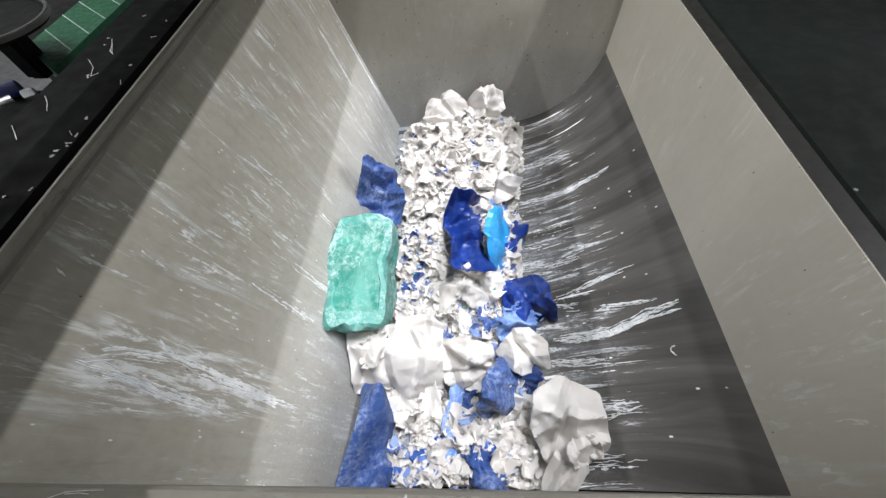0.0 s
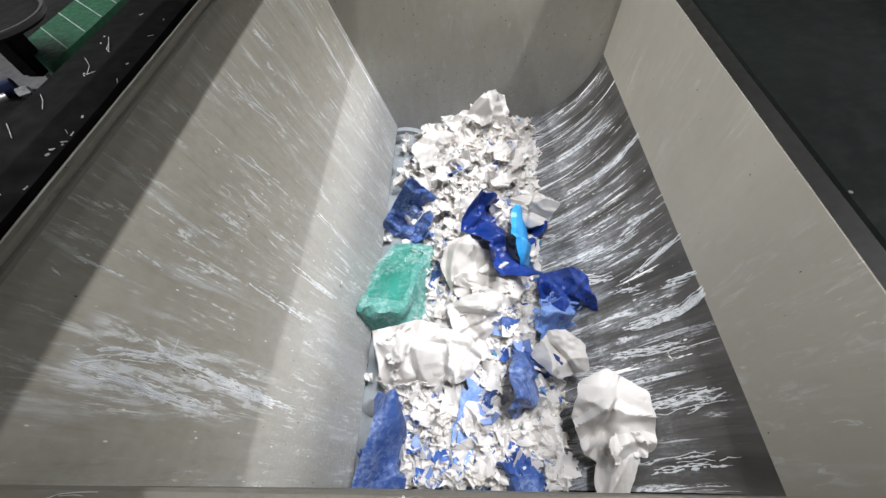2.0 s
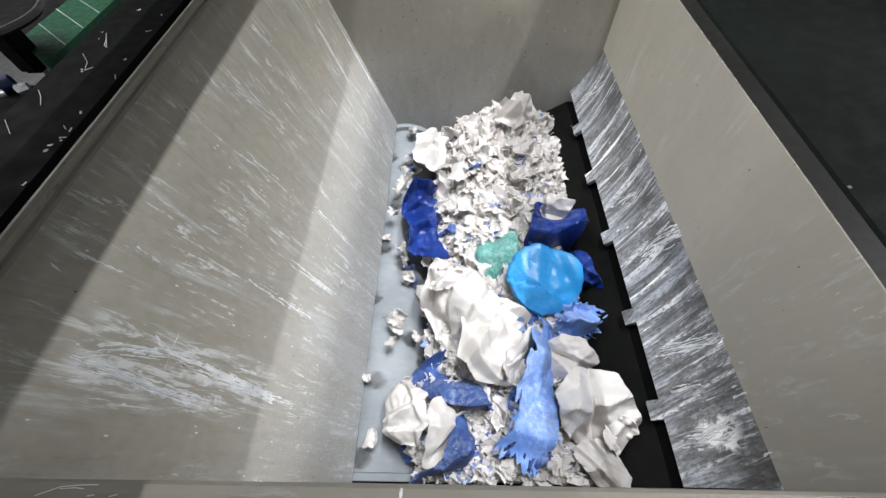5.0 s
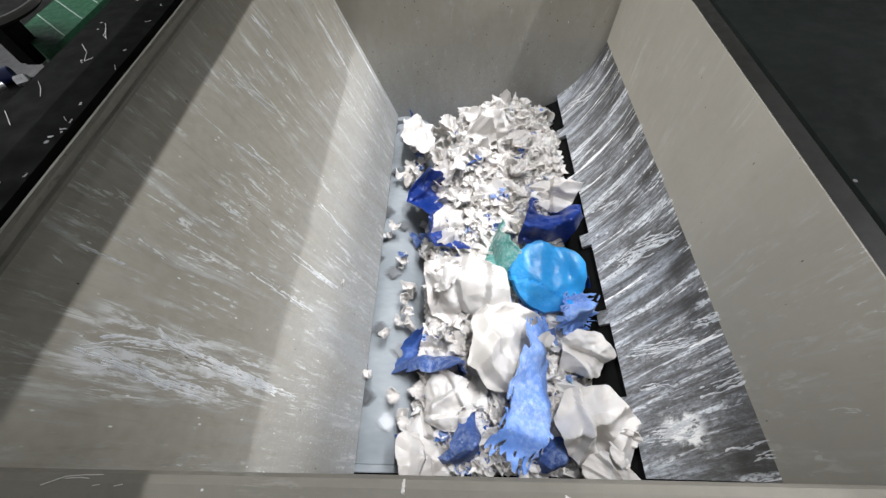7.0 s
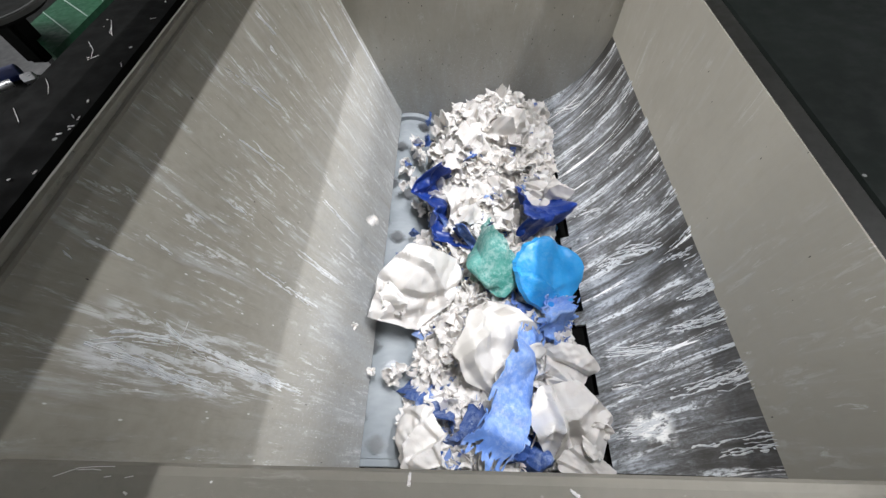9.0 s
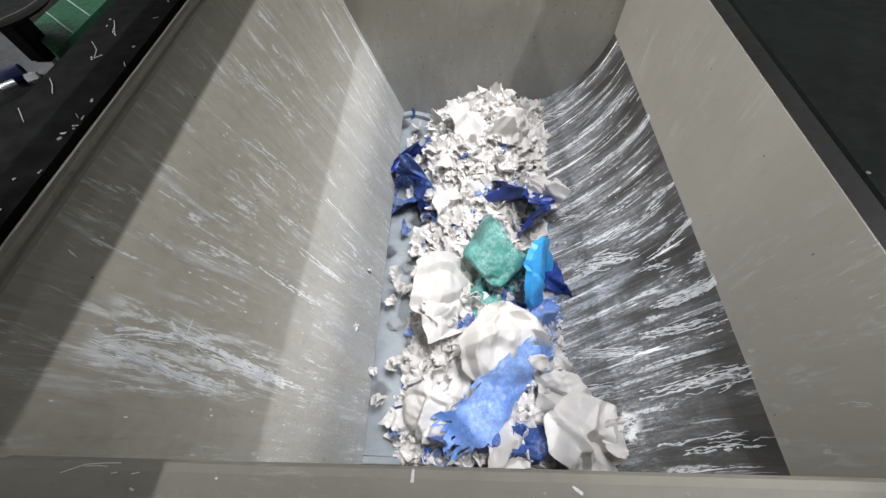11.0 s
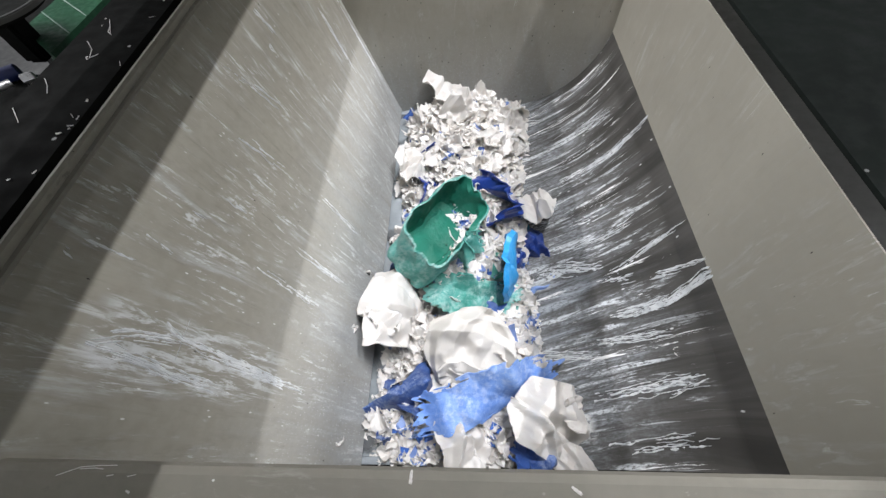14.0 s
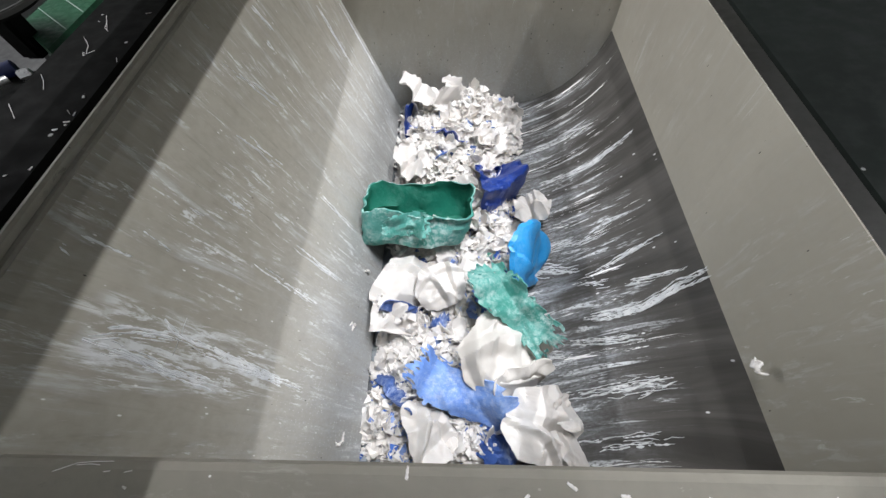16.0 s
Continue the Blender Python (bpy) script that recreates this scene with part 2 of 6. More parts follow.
ROTOR = metal("dusty_rotor_steel", (0.25, 0.28, 0.30), (0.36, 0.39, 0.41), 0.7, 0.0, 10)
KNIFE = metal("worn_knife_steel", (0.13, 0.138, 0.145), (0.24, 0.25, 0.26), 0.4, 0.5, 20)
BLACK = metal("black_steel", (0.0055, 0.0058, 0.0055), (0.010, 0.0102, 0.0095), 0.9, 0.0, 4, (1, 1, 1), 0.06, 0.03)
DARK = metal("dark_enamel", (0.0085, 0.011, 0.0095), (0.0125, 0.016, 0.014), 0.7, 0.0, 3, (1, 1, 1), 0.02, 0.08)
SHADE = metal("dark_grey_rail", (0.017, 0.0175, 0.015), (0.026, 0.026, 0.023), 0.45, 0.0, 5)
BLUE_CAP = metal("dark_blue_enamel", (0.01, 0.02, 0.10), (0.015, 0.03, 0.14), 0.5, 0.0, 6)
GREEN = metal("green_enamel", (0.005, 0.036, 0.016), (0.008, 0.05, 0.022), 0.6, 0.0, 6, (1, 1, 1), 0.04, 0.2)
LINE = metal("dusty_edge", (0.10, 0.15, 0.12), (0.20, 0.25, 0.22), 0.7, 0.0, 14)
CHROME = metal("bright_fitting", (0.5, 0.5, 0.5), (0.7, 0.7, 0.7), 0.3, 0.9, 10)
HALL = metal("hall_paint", (0.66, 0.67, 0.67), (0.74, 0.75, 0.75), 0.8, 0.0, 2)
CONCRETE = metal("hall_concrete", (0.12, 0.12, 0.12), (0.18, 0.18, 0.175), 0.8, 0.0, 2)


def plastic(name, a, b, dust, frost=(0.75, 0.78, 0.80), rough=0.42, scale=9.0, soft=0.0, crease=5.0):
    """Moulded plastic with powder rubbed into it."""
    k = Nodes(name, rough)
    v = k.coords(random=True)
    big = k.noise(v, scale, 4)
    fine = k.noise(v, scale * 9, 6, 0.7)
    col = k.mix(k.ramp(big, 0.3, 0.7), a, b)
    scratch = k.noise(k.coords((2, 9, 4), (0.4, 0.3, 0.8), True), scale * 2.2, 7, 0.72, 0.4)
    powder = k.calc("MULTIPLY", k.ramp(fine, 0.40, 0.62), k.ramp(k.noise(v, scale * 0.6, 6, 0.7, 0.6), 0.38, 0.72))
    powder = k.calc("MAXIMUM", k.calc("MULTIPLY", powder, dust), k.calc("MULTIPLY", k.ramp(scratch, 0.6, 0.72), dust))
    col = k.mix(powder, col, frost)
    if soft:
        k.b.inputs["Subsurface Weight"].default_value = soft
        k.b.inputs["Subsurface Radius"].default_value = (0.01, 0.009, 0.008)
        k.b.inputs["Subsurface Scale"].default_value = 0.6
    r = k.ramp(powder, 0.0, 0.7, rough, 0.8)
    wrinkle = k.calc("ABSOLUTE", k.calc("SUBTRACT", k.noise(v, scale * 2.6, 3, 0.6, 0.6), 0.5), 0.0)
    relief = k.calc("ADD", k.calc("MULTIPLY", k.calc("ADD", fine, scratch), 0.25), k.calc("MULTIPLY", wrinkle, crease))
    return k.done(col, r, relief, 0.30, 0.0028)


WHITE = plastic("white_plastic", (0.64, 0.61, 0.582), (0.715, 0.692, 0.665), 0.22, (0.70, 0.68, 0.66), 0.5, soft=0.3, crease=2.2)
CREAM = plastic("cream_plastic", (0.63, 0.60, 0.56), (0.69, 0.665, 0.63), 0.2, (0.76, 0.74, 0.71), 0.5, crease=1.8)
SMEAR = plastic("rubbed_on_plastic", (0.50, 0.52, 0.535), (0.72, 0.73, 0.73), 0.3, (0.6, 0.62, 0.64), 0.6, 30.0, crease=1.0)
BLUE = plastic("royal_blue_plastic", (0.004, 0.026, 0.18), (0.008, 0.045, 0.30), 0.13, (0.35, 0.45, 0.66), 0.35)
BLUE_DULL = plastic("dusty_blue_plastic", (0.02, 0.06, 0.23), (0.045, 0.11, 0.35), 0.8, (0.50, 0.58, 0.74), 0.5)
SKY = plastic("sky_blue_plastic", (0.012, 0.25, 0.62), (0.025, 0.34, 0.76), 0.16, (0.55, 0.72, 0.85), 0.38)
PALE = plastic("pale_blue_plastic", (0.11, 0.24, 0.64), (0.22, 0.38, 0.78), 0.75, (0.55, 0.64, 0.82), 0.5)
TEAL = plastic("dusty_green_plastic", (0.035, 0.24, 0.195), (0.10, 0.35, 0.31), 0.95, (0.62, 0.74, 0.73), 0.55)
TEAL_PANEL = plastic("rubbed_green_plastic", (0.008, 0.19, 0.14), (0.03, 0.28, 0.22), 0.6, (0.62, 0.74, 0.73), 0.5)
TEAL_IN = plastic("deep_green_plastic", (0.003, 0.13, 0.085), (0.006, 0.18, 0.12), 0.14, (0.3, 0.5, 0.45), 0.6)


def flakes_material(name, blue):
    """Shredded plastic, white but for a share of blue pieces."""
    k = Nodes(name, 0.55)
    k.b.inputs["Subsurface Weight"].default_value = 0.35
    k.b.inputs["Subsurface Radius"].default_value = (0.012, 0.011, 0.010)
    k.b.inputs["Subsurface Scale"].default_value = 0.6
    info = k.n("NewGeometry")
    r = info.outputs["Random Per Island"]
    v = k.coords()
    fine = k.noise(v, 70, 4)
    col = k.mix(r, (0.77, 0.725, 0.68), (0.87, 0.845, 0.815))
    col = k.mix(k.ramp(r, 1 - blue, 1.005 - blue), col, (0.22, 0.32, 0.62))
    col = k.mix(k.ramp(r, 1 - blue * 0.45, 1.005 - blue * 0.45), col, (0.05, 0.14, 0.46))
    col = k.mix(k.ramp(r, 0.994, 0.996), col, (0.10, 0.35, 0.28))
    return k.done(col, None, fine, 0.2, 0.002)


FLAKES = flakes_material("shredded_white_plastic", 0.022)
FLAKES_MIXED = flakes_material("shredded_mixed_plastic", 0.11)


# mesh helpers
def part(name, bm, material, parent=None, label="", smooth=False):
    me = bpy.data.meshes.new(name)
    if smooth:
        for f in bm.faces:
            f.smooth = True
        for e in bm.edges:
            if len(e.link_faces) == 2 and e.calc_face_angle(0) > 0.55:
                e.smooth = False
    bm.to_mesh(me)
    bm.free()
    for mat in material if isinstance(material, (list, tuple)) else (material,):
        me.materials.append(mat)
    ob = new(name, me)
    ob.parent = parent
    if label:
        ob["label"] = label
    return ob


def slab(points, y0, y1, bevel=0.0):
    """A closed profile in x and z, drawn out along y."""
    bm = bmesh.new()
    a = [bm.verts.new((x, y0, z)) for x, z in points]
    b = [bm.verts.new((x, y1, z)) for x, z in points]
    n = len(points)
    for k in range(n):
        bm.faces.new((a[k], a[(k + 1) % n], b[(k + 1) % n], b[k]))
    bm.faces.new(a[::-1])
    bm.faces.new(b)
    bmesh.ops.recalc_face_normals(bm, faces=bm.faces)
    if bevel:
        bmesh.ops.bevel(bm, geom=bm.edges[:], offset=bevel, segments=2, affect="EDGES")
    return bm


def box(x0, x1, y0, y1, z0, z1, bevel=0.0):
    return slab([(x0, z0), (x1, z0), (x1, z1), (x0, z1)], y0, y1, bevel)


def upright(plan, z0, z1):
    """A closed outline in x and y, drawn up."""
    bm = bmesh.new()
    low = [bm.verts.new((x, y, z0)) for x, y in plan]
    high = [bm.verts.new((x, y, z1)) for x, y in plan]
    n = len(plan)
    for k in range(n):
        bm.faces.new((low[k], low[(k + 1) % n], high[(k + 1) % n], high[k]))
    bm.faces.new(low[::-1])
    bm.faces.new(high)
    bmesh.ops.recalc_face_normals(bm, faces=bm.faces)
    return bm


def ring(centre, r, inner, height, n=40):
    bm = bmesh.new()
    rows = []
    for rad, z in ((r, 0), (r, height * 0.8), (r - 0.008, height), (inner + 0.008, height), (inner, height * 0.8), (inner, 0)):
        rows.append([bm.verts.new((centre[0] + rad * math.cos(2 * math.pi * k / n), centre[1] + rad * math.sin(2 * math.pi * k / n), centre[2] + z)) for k in range(n)])
    for i in range(len(rows)):
        for k in range(n):
            bm.faces.new((rows[i][k], rows[i][(k + 1) % n], rows[(i + 1) % len(rows)][(k + 1) % n], rows[(i + 1) % len(rows)][k]))
    bmesh.ops.recalc_face_normals(bm, faces=bm.faces)
    return bm


def turned(profile, n=48):
    """A body of revolution round the y axis from (y, radius) pairs."""
    bm = bmesh.new()
    rows = [[bm.verts.new((r * math.cos(2 * math.pi * k / n), y, r * math.sin(2 * math.pi * k / n))) for k in range(n)] for y, r in profile]
    for i in range(len(rows) - 1):
        for k in range(n):
            bm.faces.new((rows[i][k], rows[i][(k + 1) % n], rows[i + 1][(k + 1) % n], rows[i + 1][k]))
    bm.faces.new(rows[0])
    bm.faces.new(rows[-1])
    bmesh.ops.recalc_face_normals(bm, faces=bm.faces)
    return bm


def tube(points, r, n=12):
    """A round pipe through the points."""
    bm = bmesh.new()
    rows = []
    for i, p in enumerate(points):
        way = (Vector(points[min(i + 1, len(points) - 1)]) - Vector(points[max(i - 1, 0)])).normalized()
        a = way.orthogonal().normalized()
        a = (Vector((0, 0, 1)) - way * way.z).normalized() if abs(way.z) < 0.9 else a
        b = way.cross(a)
        rows.append([bm.verts.new(Vector(p) + r * (math.cos(2 * math.pi * k / n) * a + math.sin(2 * math.pi * k / n) * b)) for k in range(n)])
    for i in range(len(rows) - 1):
        for k in range(n):
            bm.faces.new((rows[i][k], rows[i][(k + 1) % n], rows[i + 1][(k + 1) % n], rows[i + 1][k]))
    bm.faces.new(rows[0])
    bm.faces.new(rows[-1])
    bmesh.ops.recalc_face_normals(bm, faces=bm.faces)
    return bm


def noise_at(x, y, seed, scale):
    return noise.noise(Vector((x * scale + seed * 7.31, y * scale - seed * 3.17, seed * 1.73)))


def torn_sheet(w, h, seed, amp=0.02, ragged=0.25, curl=0.0, n=22, thick=0.003, square=3.0):
    """A torn, buckled piece of moulded sheet with creases, ragged rims and thickness."""
    bm = bmesh.new()
    rnd = random.Random(seed)
    grid = {}
    m = max(6, int(n * h / max(w, h)) + 2)
    nn = max(6, int(n * w / max(w, h)) + 2)
    creases = [(rnd.uniform(0, math.pi), rnd.uniform(-0.5, 0.5) * max(w, h) * 0.5, rnd.uniform(0.5, 1.0) * rnd.choice((-1, 1))) for _ in range(5)]
    size = max(w, h)
    folds = [(rnd.uniform(0, math.pi), f * rnd.uniform(0.8, 1.2), rnd.uniform(0, 2), rnd.uniform(1.6, 2.6) / f) for f in ((2.5, 3.2, 4.2, 5.5, 7.0, 9.0, 11.0) if n > 20 else (2.5, 3.5, 5.0))]
    for i in range(nn + 1):
        for j in range(m + 1):
            u, v = 2 * i / nn - 1, 2 * j / m - 1
            q = (abs(u) ** square + abs(v) ** square) ** (1 / square)
            e = max(abs(u), abs(v))
            k = (e / q if q > 1e-6 else 1.0)
            ang = math.atan2(v, u)
            rag = noise_at(math.cos(ang), math.sin(ang), seed, 1.7) * 0.6 + noise_at(math.cos(ang), math.sin(ang), seed + 5, 9) * (0.25 + 0.3 * ragged)
            k *= 1 + ragged * rag * e ** 3
            x, y = u * k * w / 2, v * k * h / 2
            z = amp * 1.5 * noise_at(x, y, seed, 1.6 / size * 2)
            wx = x + 0.06 * size * noise_at(x, y, seed + 41, 3 / size)
            wy = y + 0.06 * size * noise_at(x, y, seed + 43, 3 / size)
            for a, c, s in creases:
                d = wx * math.cos(a) + wy * math.sin(a) - c
                z += amp * s * (4.0 * abs(d) / size - 0.8)
            for a, f, c, s in folds:
                # sharp-edged pleats between flat facets
                d = (wx * math.cos(a) + wy * math.sin(a)) / size * f + c
                z += amp * s * (abs((d % 2.0) - 1.0) - 0.5)
            z += curl * ((x / (w / 2)) ** 2) * min(w, h) * 0.5
            z -= amp * 0.5 * abs(noise_at(x, y, seed + 31, 4.2 / size))
            z += amp * 0.3 * noise_at(x, y, seed + 3, 14 / size) * e ** 4
            grid[i, j] = bm.verts.new((x, y, z))
    for i in range(nn):
        for j in range(m):
            u, v = 2 * (i + 0.5) / nn - 1, 2 * (j + 0.5) / m - 1
            e = max(abs(u), abs(v))
            if ragged > 0.28 and e > 0.8 and noise_at(u, v, seed + 21, 5.5) > 0.62 - 0.5 * ragged - 0.25 * e:
                continue
            bm.faces.new((grid[i, j], grid[i + 1, j], grid[i + 1, j + 1], grid[i, j + 1]))
    bmesh.ops.delete(bm, geom=[v for v in bm.verts if not v.link_faces], context="VERTS")
    bm.normal_update()
    bmesh.ops.solidify(bm, geom=bm.faces[:], thickness=thick)
    bmesh.ops.recalc_face_normals(bm, faces=bm.faces)
    # creases stay crisp under smooth shading
    for e in bm.edges:
        if e.calc_face_angle(0.0) > 0.30:
            e.smooth = False
    return bm


def dish(r, depth, seed, amp=0.008, thick=0.004, rings=11, n=36, rim=0.0, squash=1.0, dome=2.2, fold=0.0, sharp=1.5):
    """A round moulded base, dished and dented, with a rim."""
    bm = bmesh.new()
    rnd = random.Random(seed)
    creases = [(rnd.uniform(0, math.pi), rnd.uniform(-0.6, 0.6) * r, rnd.uniform(-1, 1)) for _ in range(4)]
    folds = [(rnd.uniform(0, math.pi), f * rnd.uniform(0.8, 1.2), rnd.uniform(0, 2), rnd.uniform(1.2, 2.0) / f) for f in (1.4, 2.0, 2.8, 3.8, 5.0)]
    rows = []
    top = bm.verts.new((0, 0, depth))
    for i in range(1, rings + 1):
        row = []
        for k in range(n):
            a = 2 * math.pi * k / n
            q = i / rings
            rr = r * q * (1 + 0.09 * noise_at(math.cos(a), math.sin(a), seed, 1.5) + 0.07 * q ** 6 * noise_at(math.cos(a), math.sin(a), seed + 6, 7))
            x, y = rr * math.cos(a), rr * math.sin(a) * squash
            z = depth * (1 - q ** dome) + amp * (noise_at(x, y, seed, 1.5 / r) * 2 - 0.9 * abs(noise_at(x, y, seed + 4, 2.4 / r)))
            for ca, cc, cs in creases:
                d = x * math.cos(ca) + y * math.sin(ca) - cc
                z += amp * sharp * cs * max(0.0, 1 - abs(d) / (0.3 * r)) ** 2
            for ca, f, c, s in folds:
                d = (x * math.cos(ca) + y * math.sin(ca) + 0.15 * r * noise_at(x, y, seed + 8, 2 / r)) / r * f + c
                z += amp * s * (abs((d % 2.0) - 1.0) - 0.5)
            if rim and i == rings:
                z -= rim
            if fold and y < -0.35 * r + 0.18 * r * noise_at(x, 0, seed, 3 / r * 0.3):
                z += fold * min(1.0, (-0.2 * r - y) / (0.12 * r))
            row.append(bm.verts.new((x, y, z)))
        rows.append(row)
    for k in range(n):
        bm.faces.new((top, rows[0][k], rows[0][(k + 1) % n]))
        for i in range(rings - 1):
            bm.faces.new((rows[i][k], rows[i + 1][k], rows[i + 1][(k + 1) % n], rows[i][(k + 1) % n]))
    bm.normal_update()
    bmesh.ops.solidify(bm, geom=bm.faces[:], thickness=thick)
    bmesh.ops.recalc_face_normals(bm, faces=bm.faces)
    for e in bm.edges:
        if e.calc_face_angle(0.0) > 0.6:
            e.smooth = False
    return bm


def crushed(w, h, depth, seed, corners=7, facets=9, folds=3, amp=0.012, sweep=0.0, ragged=0.05, thick=0.0028, rings=22, n=88):
    """A crushed hollow piece of moulded plastic: flat facets meeting in crisp creases, a cornered outline, a few sharp folds."""
    bm = bmesh.new()
    rnd = random.Random(seed * 17 + 3)
    sides = [(2 * math.pi * (k + rnd.uniform(-0.32, 0.32)) / corners, rnd.uniform(0.78, 1.0)) for k in range(corners)]
    planes = []
    for k in range(facets):
        a = 2 * math.pi * (k + rnd.uniform(-0.4, 0.4)) / facets
        steep = rnd.uniform(0.5, 1.5)
        planes.append((math.cos(a) * steep, math.sin(a) * steep, rnd.uniform(0.75, 1.25) * (0.45 + 0.6 * steep)))
    planes.append((rnd.uniform(-0.3, 0.3), rnd.uniform(-0.3, 0.3), 0.85))
    lines = [(rnd.uniform(0, math.pi), rnd.uniform(-0.5, 0.5), rnd.uniform(0.12, 0.24), rnd.choice((-1, 1, 1)) * rnd.uniform(0.6, 1.2), rnd.uniform(-1, 1)) for _ in range(folds)]

    def height(u, v):
        z = min(c - a * u - b * v for a, b, c in planes) * depth
        for a, c, wide, lift, bend in lines:
            along = -u * math.sin(a) + v * math.cos(a)
            d = u * math.cos(a) + v * math.sin(a) - c + sweep * bend * (along * along - 0.3) + 0.05 * noise_at(u, v, seed + 9, 2.2)
            # a fold with one steep side and one long side
            if d > 0:
                z += amp * lift * max(0.0, 1 - d / wide)
            else:
                z += amp * lift * max(0.0, 1 + d / (wide * 3.2)) ** 1.5
        return z + amp * (0.5 * noise_at(u, v, seed, 1.6) + 0.22 * noise_at(u, v, seed + 2, 5.0))

    top = bm.verts.new((0, 0, height(0, 0)))
    rows = []
    for i in range(1, rings + 1):
        q = (i / rings) ** 0.85
        row = []
        for k in range(n):
            a = 2 * math.pi * k / n
            reach = min(r / max(0.2, math.cos(a - b)) if math.cos(a - b) > 0.2 else 9 for b, r in sides)
            reach = min(reach, 1.12) * (1 + ragged * q ** 5 * (noise_at(math.cos(a), math.sin(a), seed + 6, 6) + 0.7 * noise_at(math.cos(a), math.sin(a), seed + 7, 9)))
            u, v = reach * q * math.cos(a), reach * q * math.sin(a)
            row.append(bm.verts.new((u * w / 2, v * h / 2, height(u, v))))
        rows.append(row)
    for k in range(n):
        bm.faces.new((top, rows[0][k], rows[0][(k + 1) % n]))
        for i in range(rings - 1):
            bm.faces.new((rows[i][k], rows[i + 1][k], rows[i + 1][(k + 1) % n], rows[i][(k + 1) % n]))
    bm.normal_update()
    bmesh.ops.solidify(bm, geom=bm.faces[:], thickness=thick)
    bmesh.ops.recalc_face_normals(bm, faces=bm.faces)
    return bm


def smear_strands(path, width, strands, seed, place, sheets, sort=None, grain=0.006):
    """Plastic rubbed onto a surface: broken, frayed strands along a path of (a, b) pairs. place(a, b, lift) gives the point; sheets gathers vertices and faces."""
    rnd = random.Random(seed)
    lengths = [math.dist(place(*p, 0), place(*q, 0)) for p, q in zip(path, path[1:])]
    whole = sum(lengths)

    def along(d):
        d = min(max(d, 0.0), whole - 1e-6)
        for (p, q), l in zip(zip(path, path[1:]), lengths):
            if d <= l:
                f = d / l
                return p[0] + (q[0] - p[0]) * f, p[1] + (q[1] - p[1]) * f
            d -= l
        return path[-1]

    for k in range(strands):
        off = rnd.gauss(0, 0.33) * width
        start, stop = sorted((rnd.uniform(-0.08, 0.6) * whole, rnd.uniform(0.4, 1.05) * whole))
        d, w0 = max(0.0, start), rnd.uniform(0.25, 1.0) * grain * 0.5
        phase = rnd.uniform(0, 50)
        run = []
        while d < min(stop, whole):
            fade = min(1.0, (d - start) / 0.012 + 0.12, (stop - d) / 0.02 + 0.08)
            w = w0 * fade * (0.7 + 1.1 * noise.noise(Vector((d * 130 + phase, 0, phase))))
            sway = off + 0.35 * width * noise.noise(Vector((d * 28 + phase, 3, 0))) + 0.0012 * noise.noise(Vector((d * 240, phase, 0)))
            if w > 0.00035:
                run.append((d, sway, w))
            else:
                _strand(run, along, place, sheets, sort)
                run = []
            d += 0.0042
        _strand(run, along, place, sheets, sort)


def _strand(run, along, place, sheets, sort):
    if len(run) < 2:
        return
    groups, last = collections.defaultdict(list), None
    for d, sway, w in run:
        key = sort(along(d)) if sort else 0
        if last is not None and key != last:
            groups[last].append((d, sway, w))
        groups[key].append((d, sway, w))
        last = key
    for key, row in groups.items():
        if len(row) < 2:
            continue
        verts, faces = sheets[key]
        b = len(verts)
        for d, sway, w in row:
            p, q = along(d)
            # the second coordinate runs across the strand
            verts += [place(p, q + sway - w, 0.0), place(p, q + sway, 0.0011), place(p, q + sway + w, 0.0)]
        for i in range(len(row) - 1):
            a = b + 3 * i
            faces += [(a, a + 1, a + 4, a + 3), (a + 1, a + 2, a + 5, a + 4)]


def smear_mesh(verts, faces, parent):
    me = bpy.data.meshes.new("smear")
    me.from_pydata(verts, [], faces)
    me.materials.append(SMEAR)
    ob = new("smear", me)
    ob.parent = parent
    return tagged(ob, "white plastic rubbed onto the steel", kind="stuff")


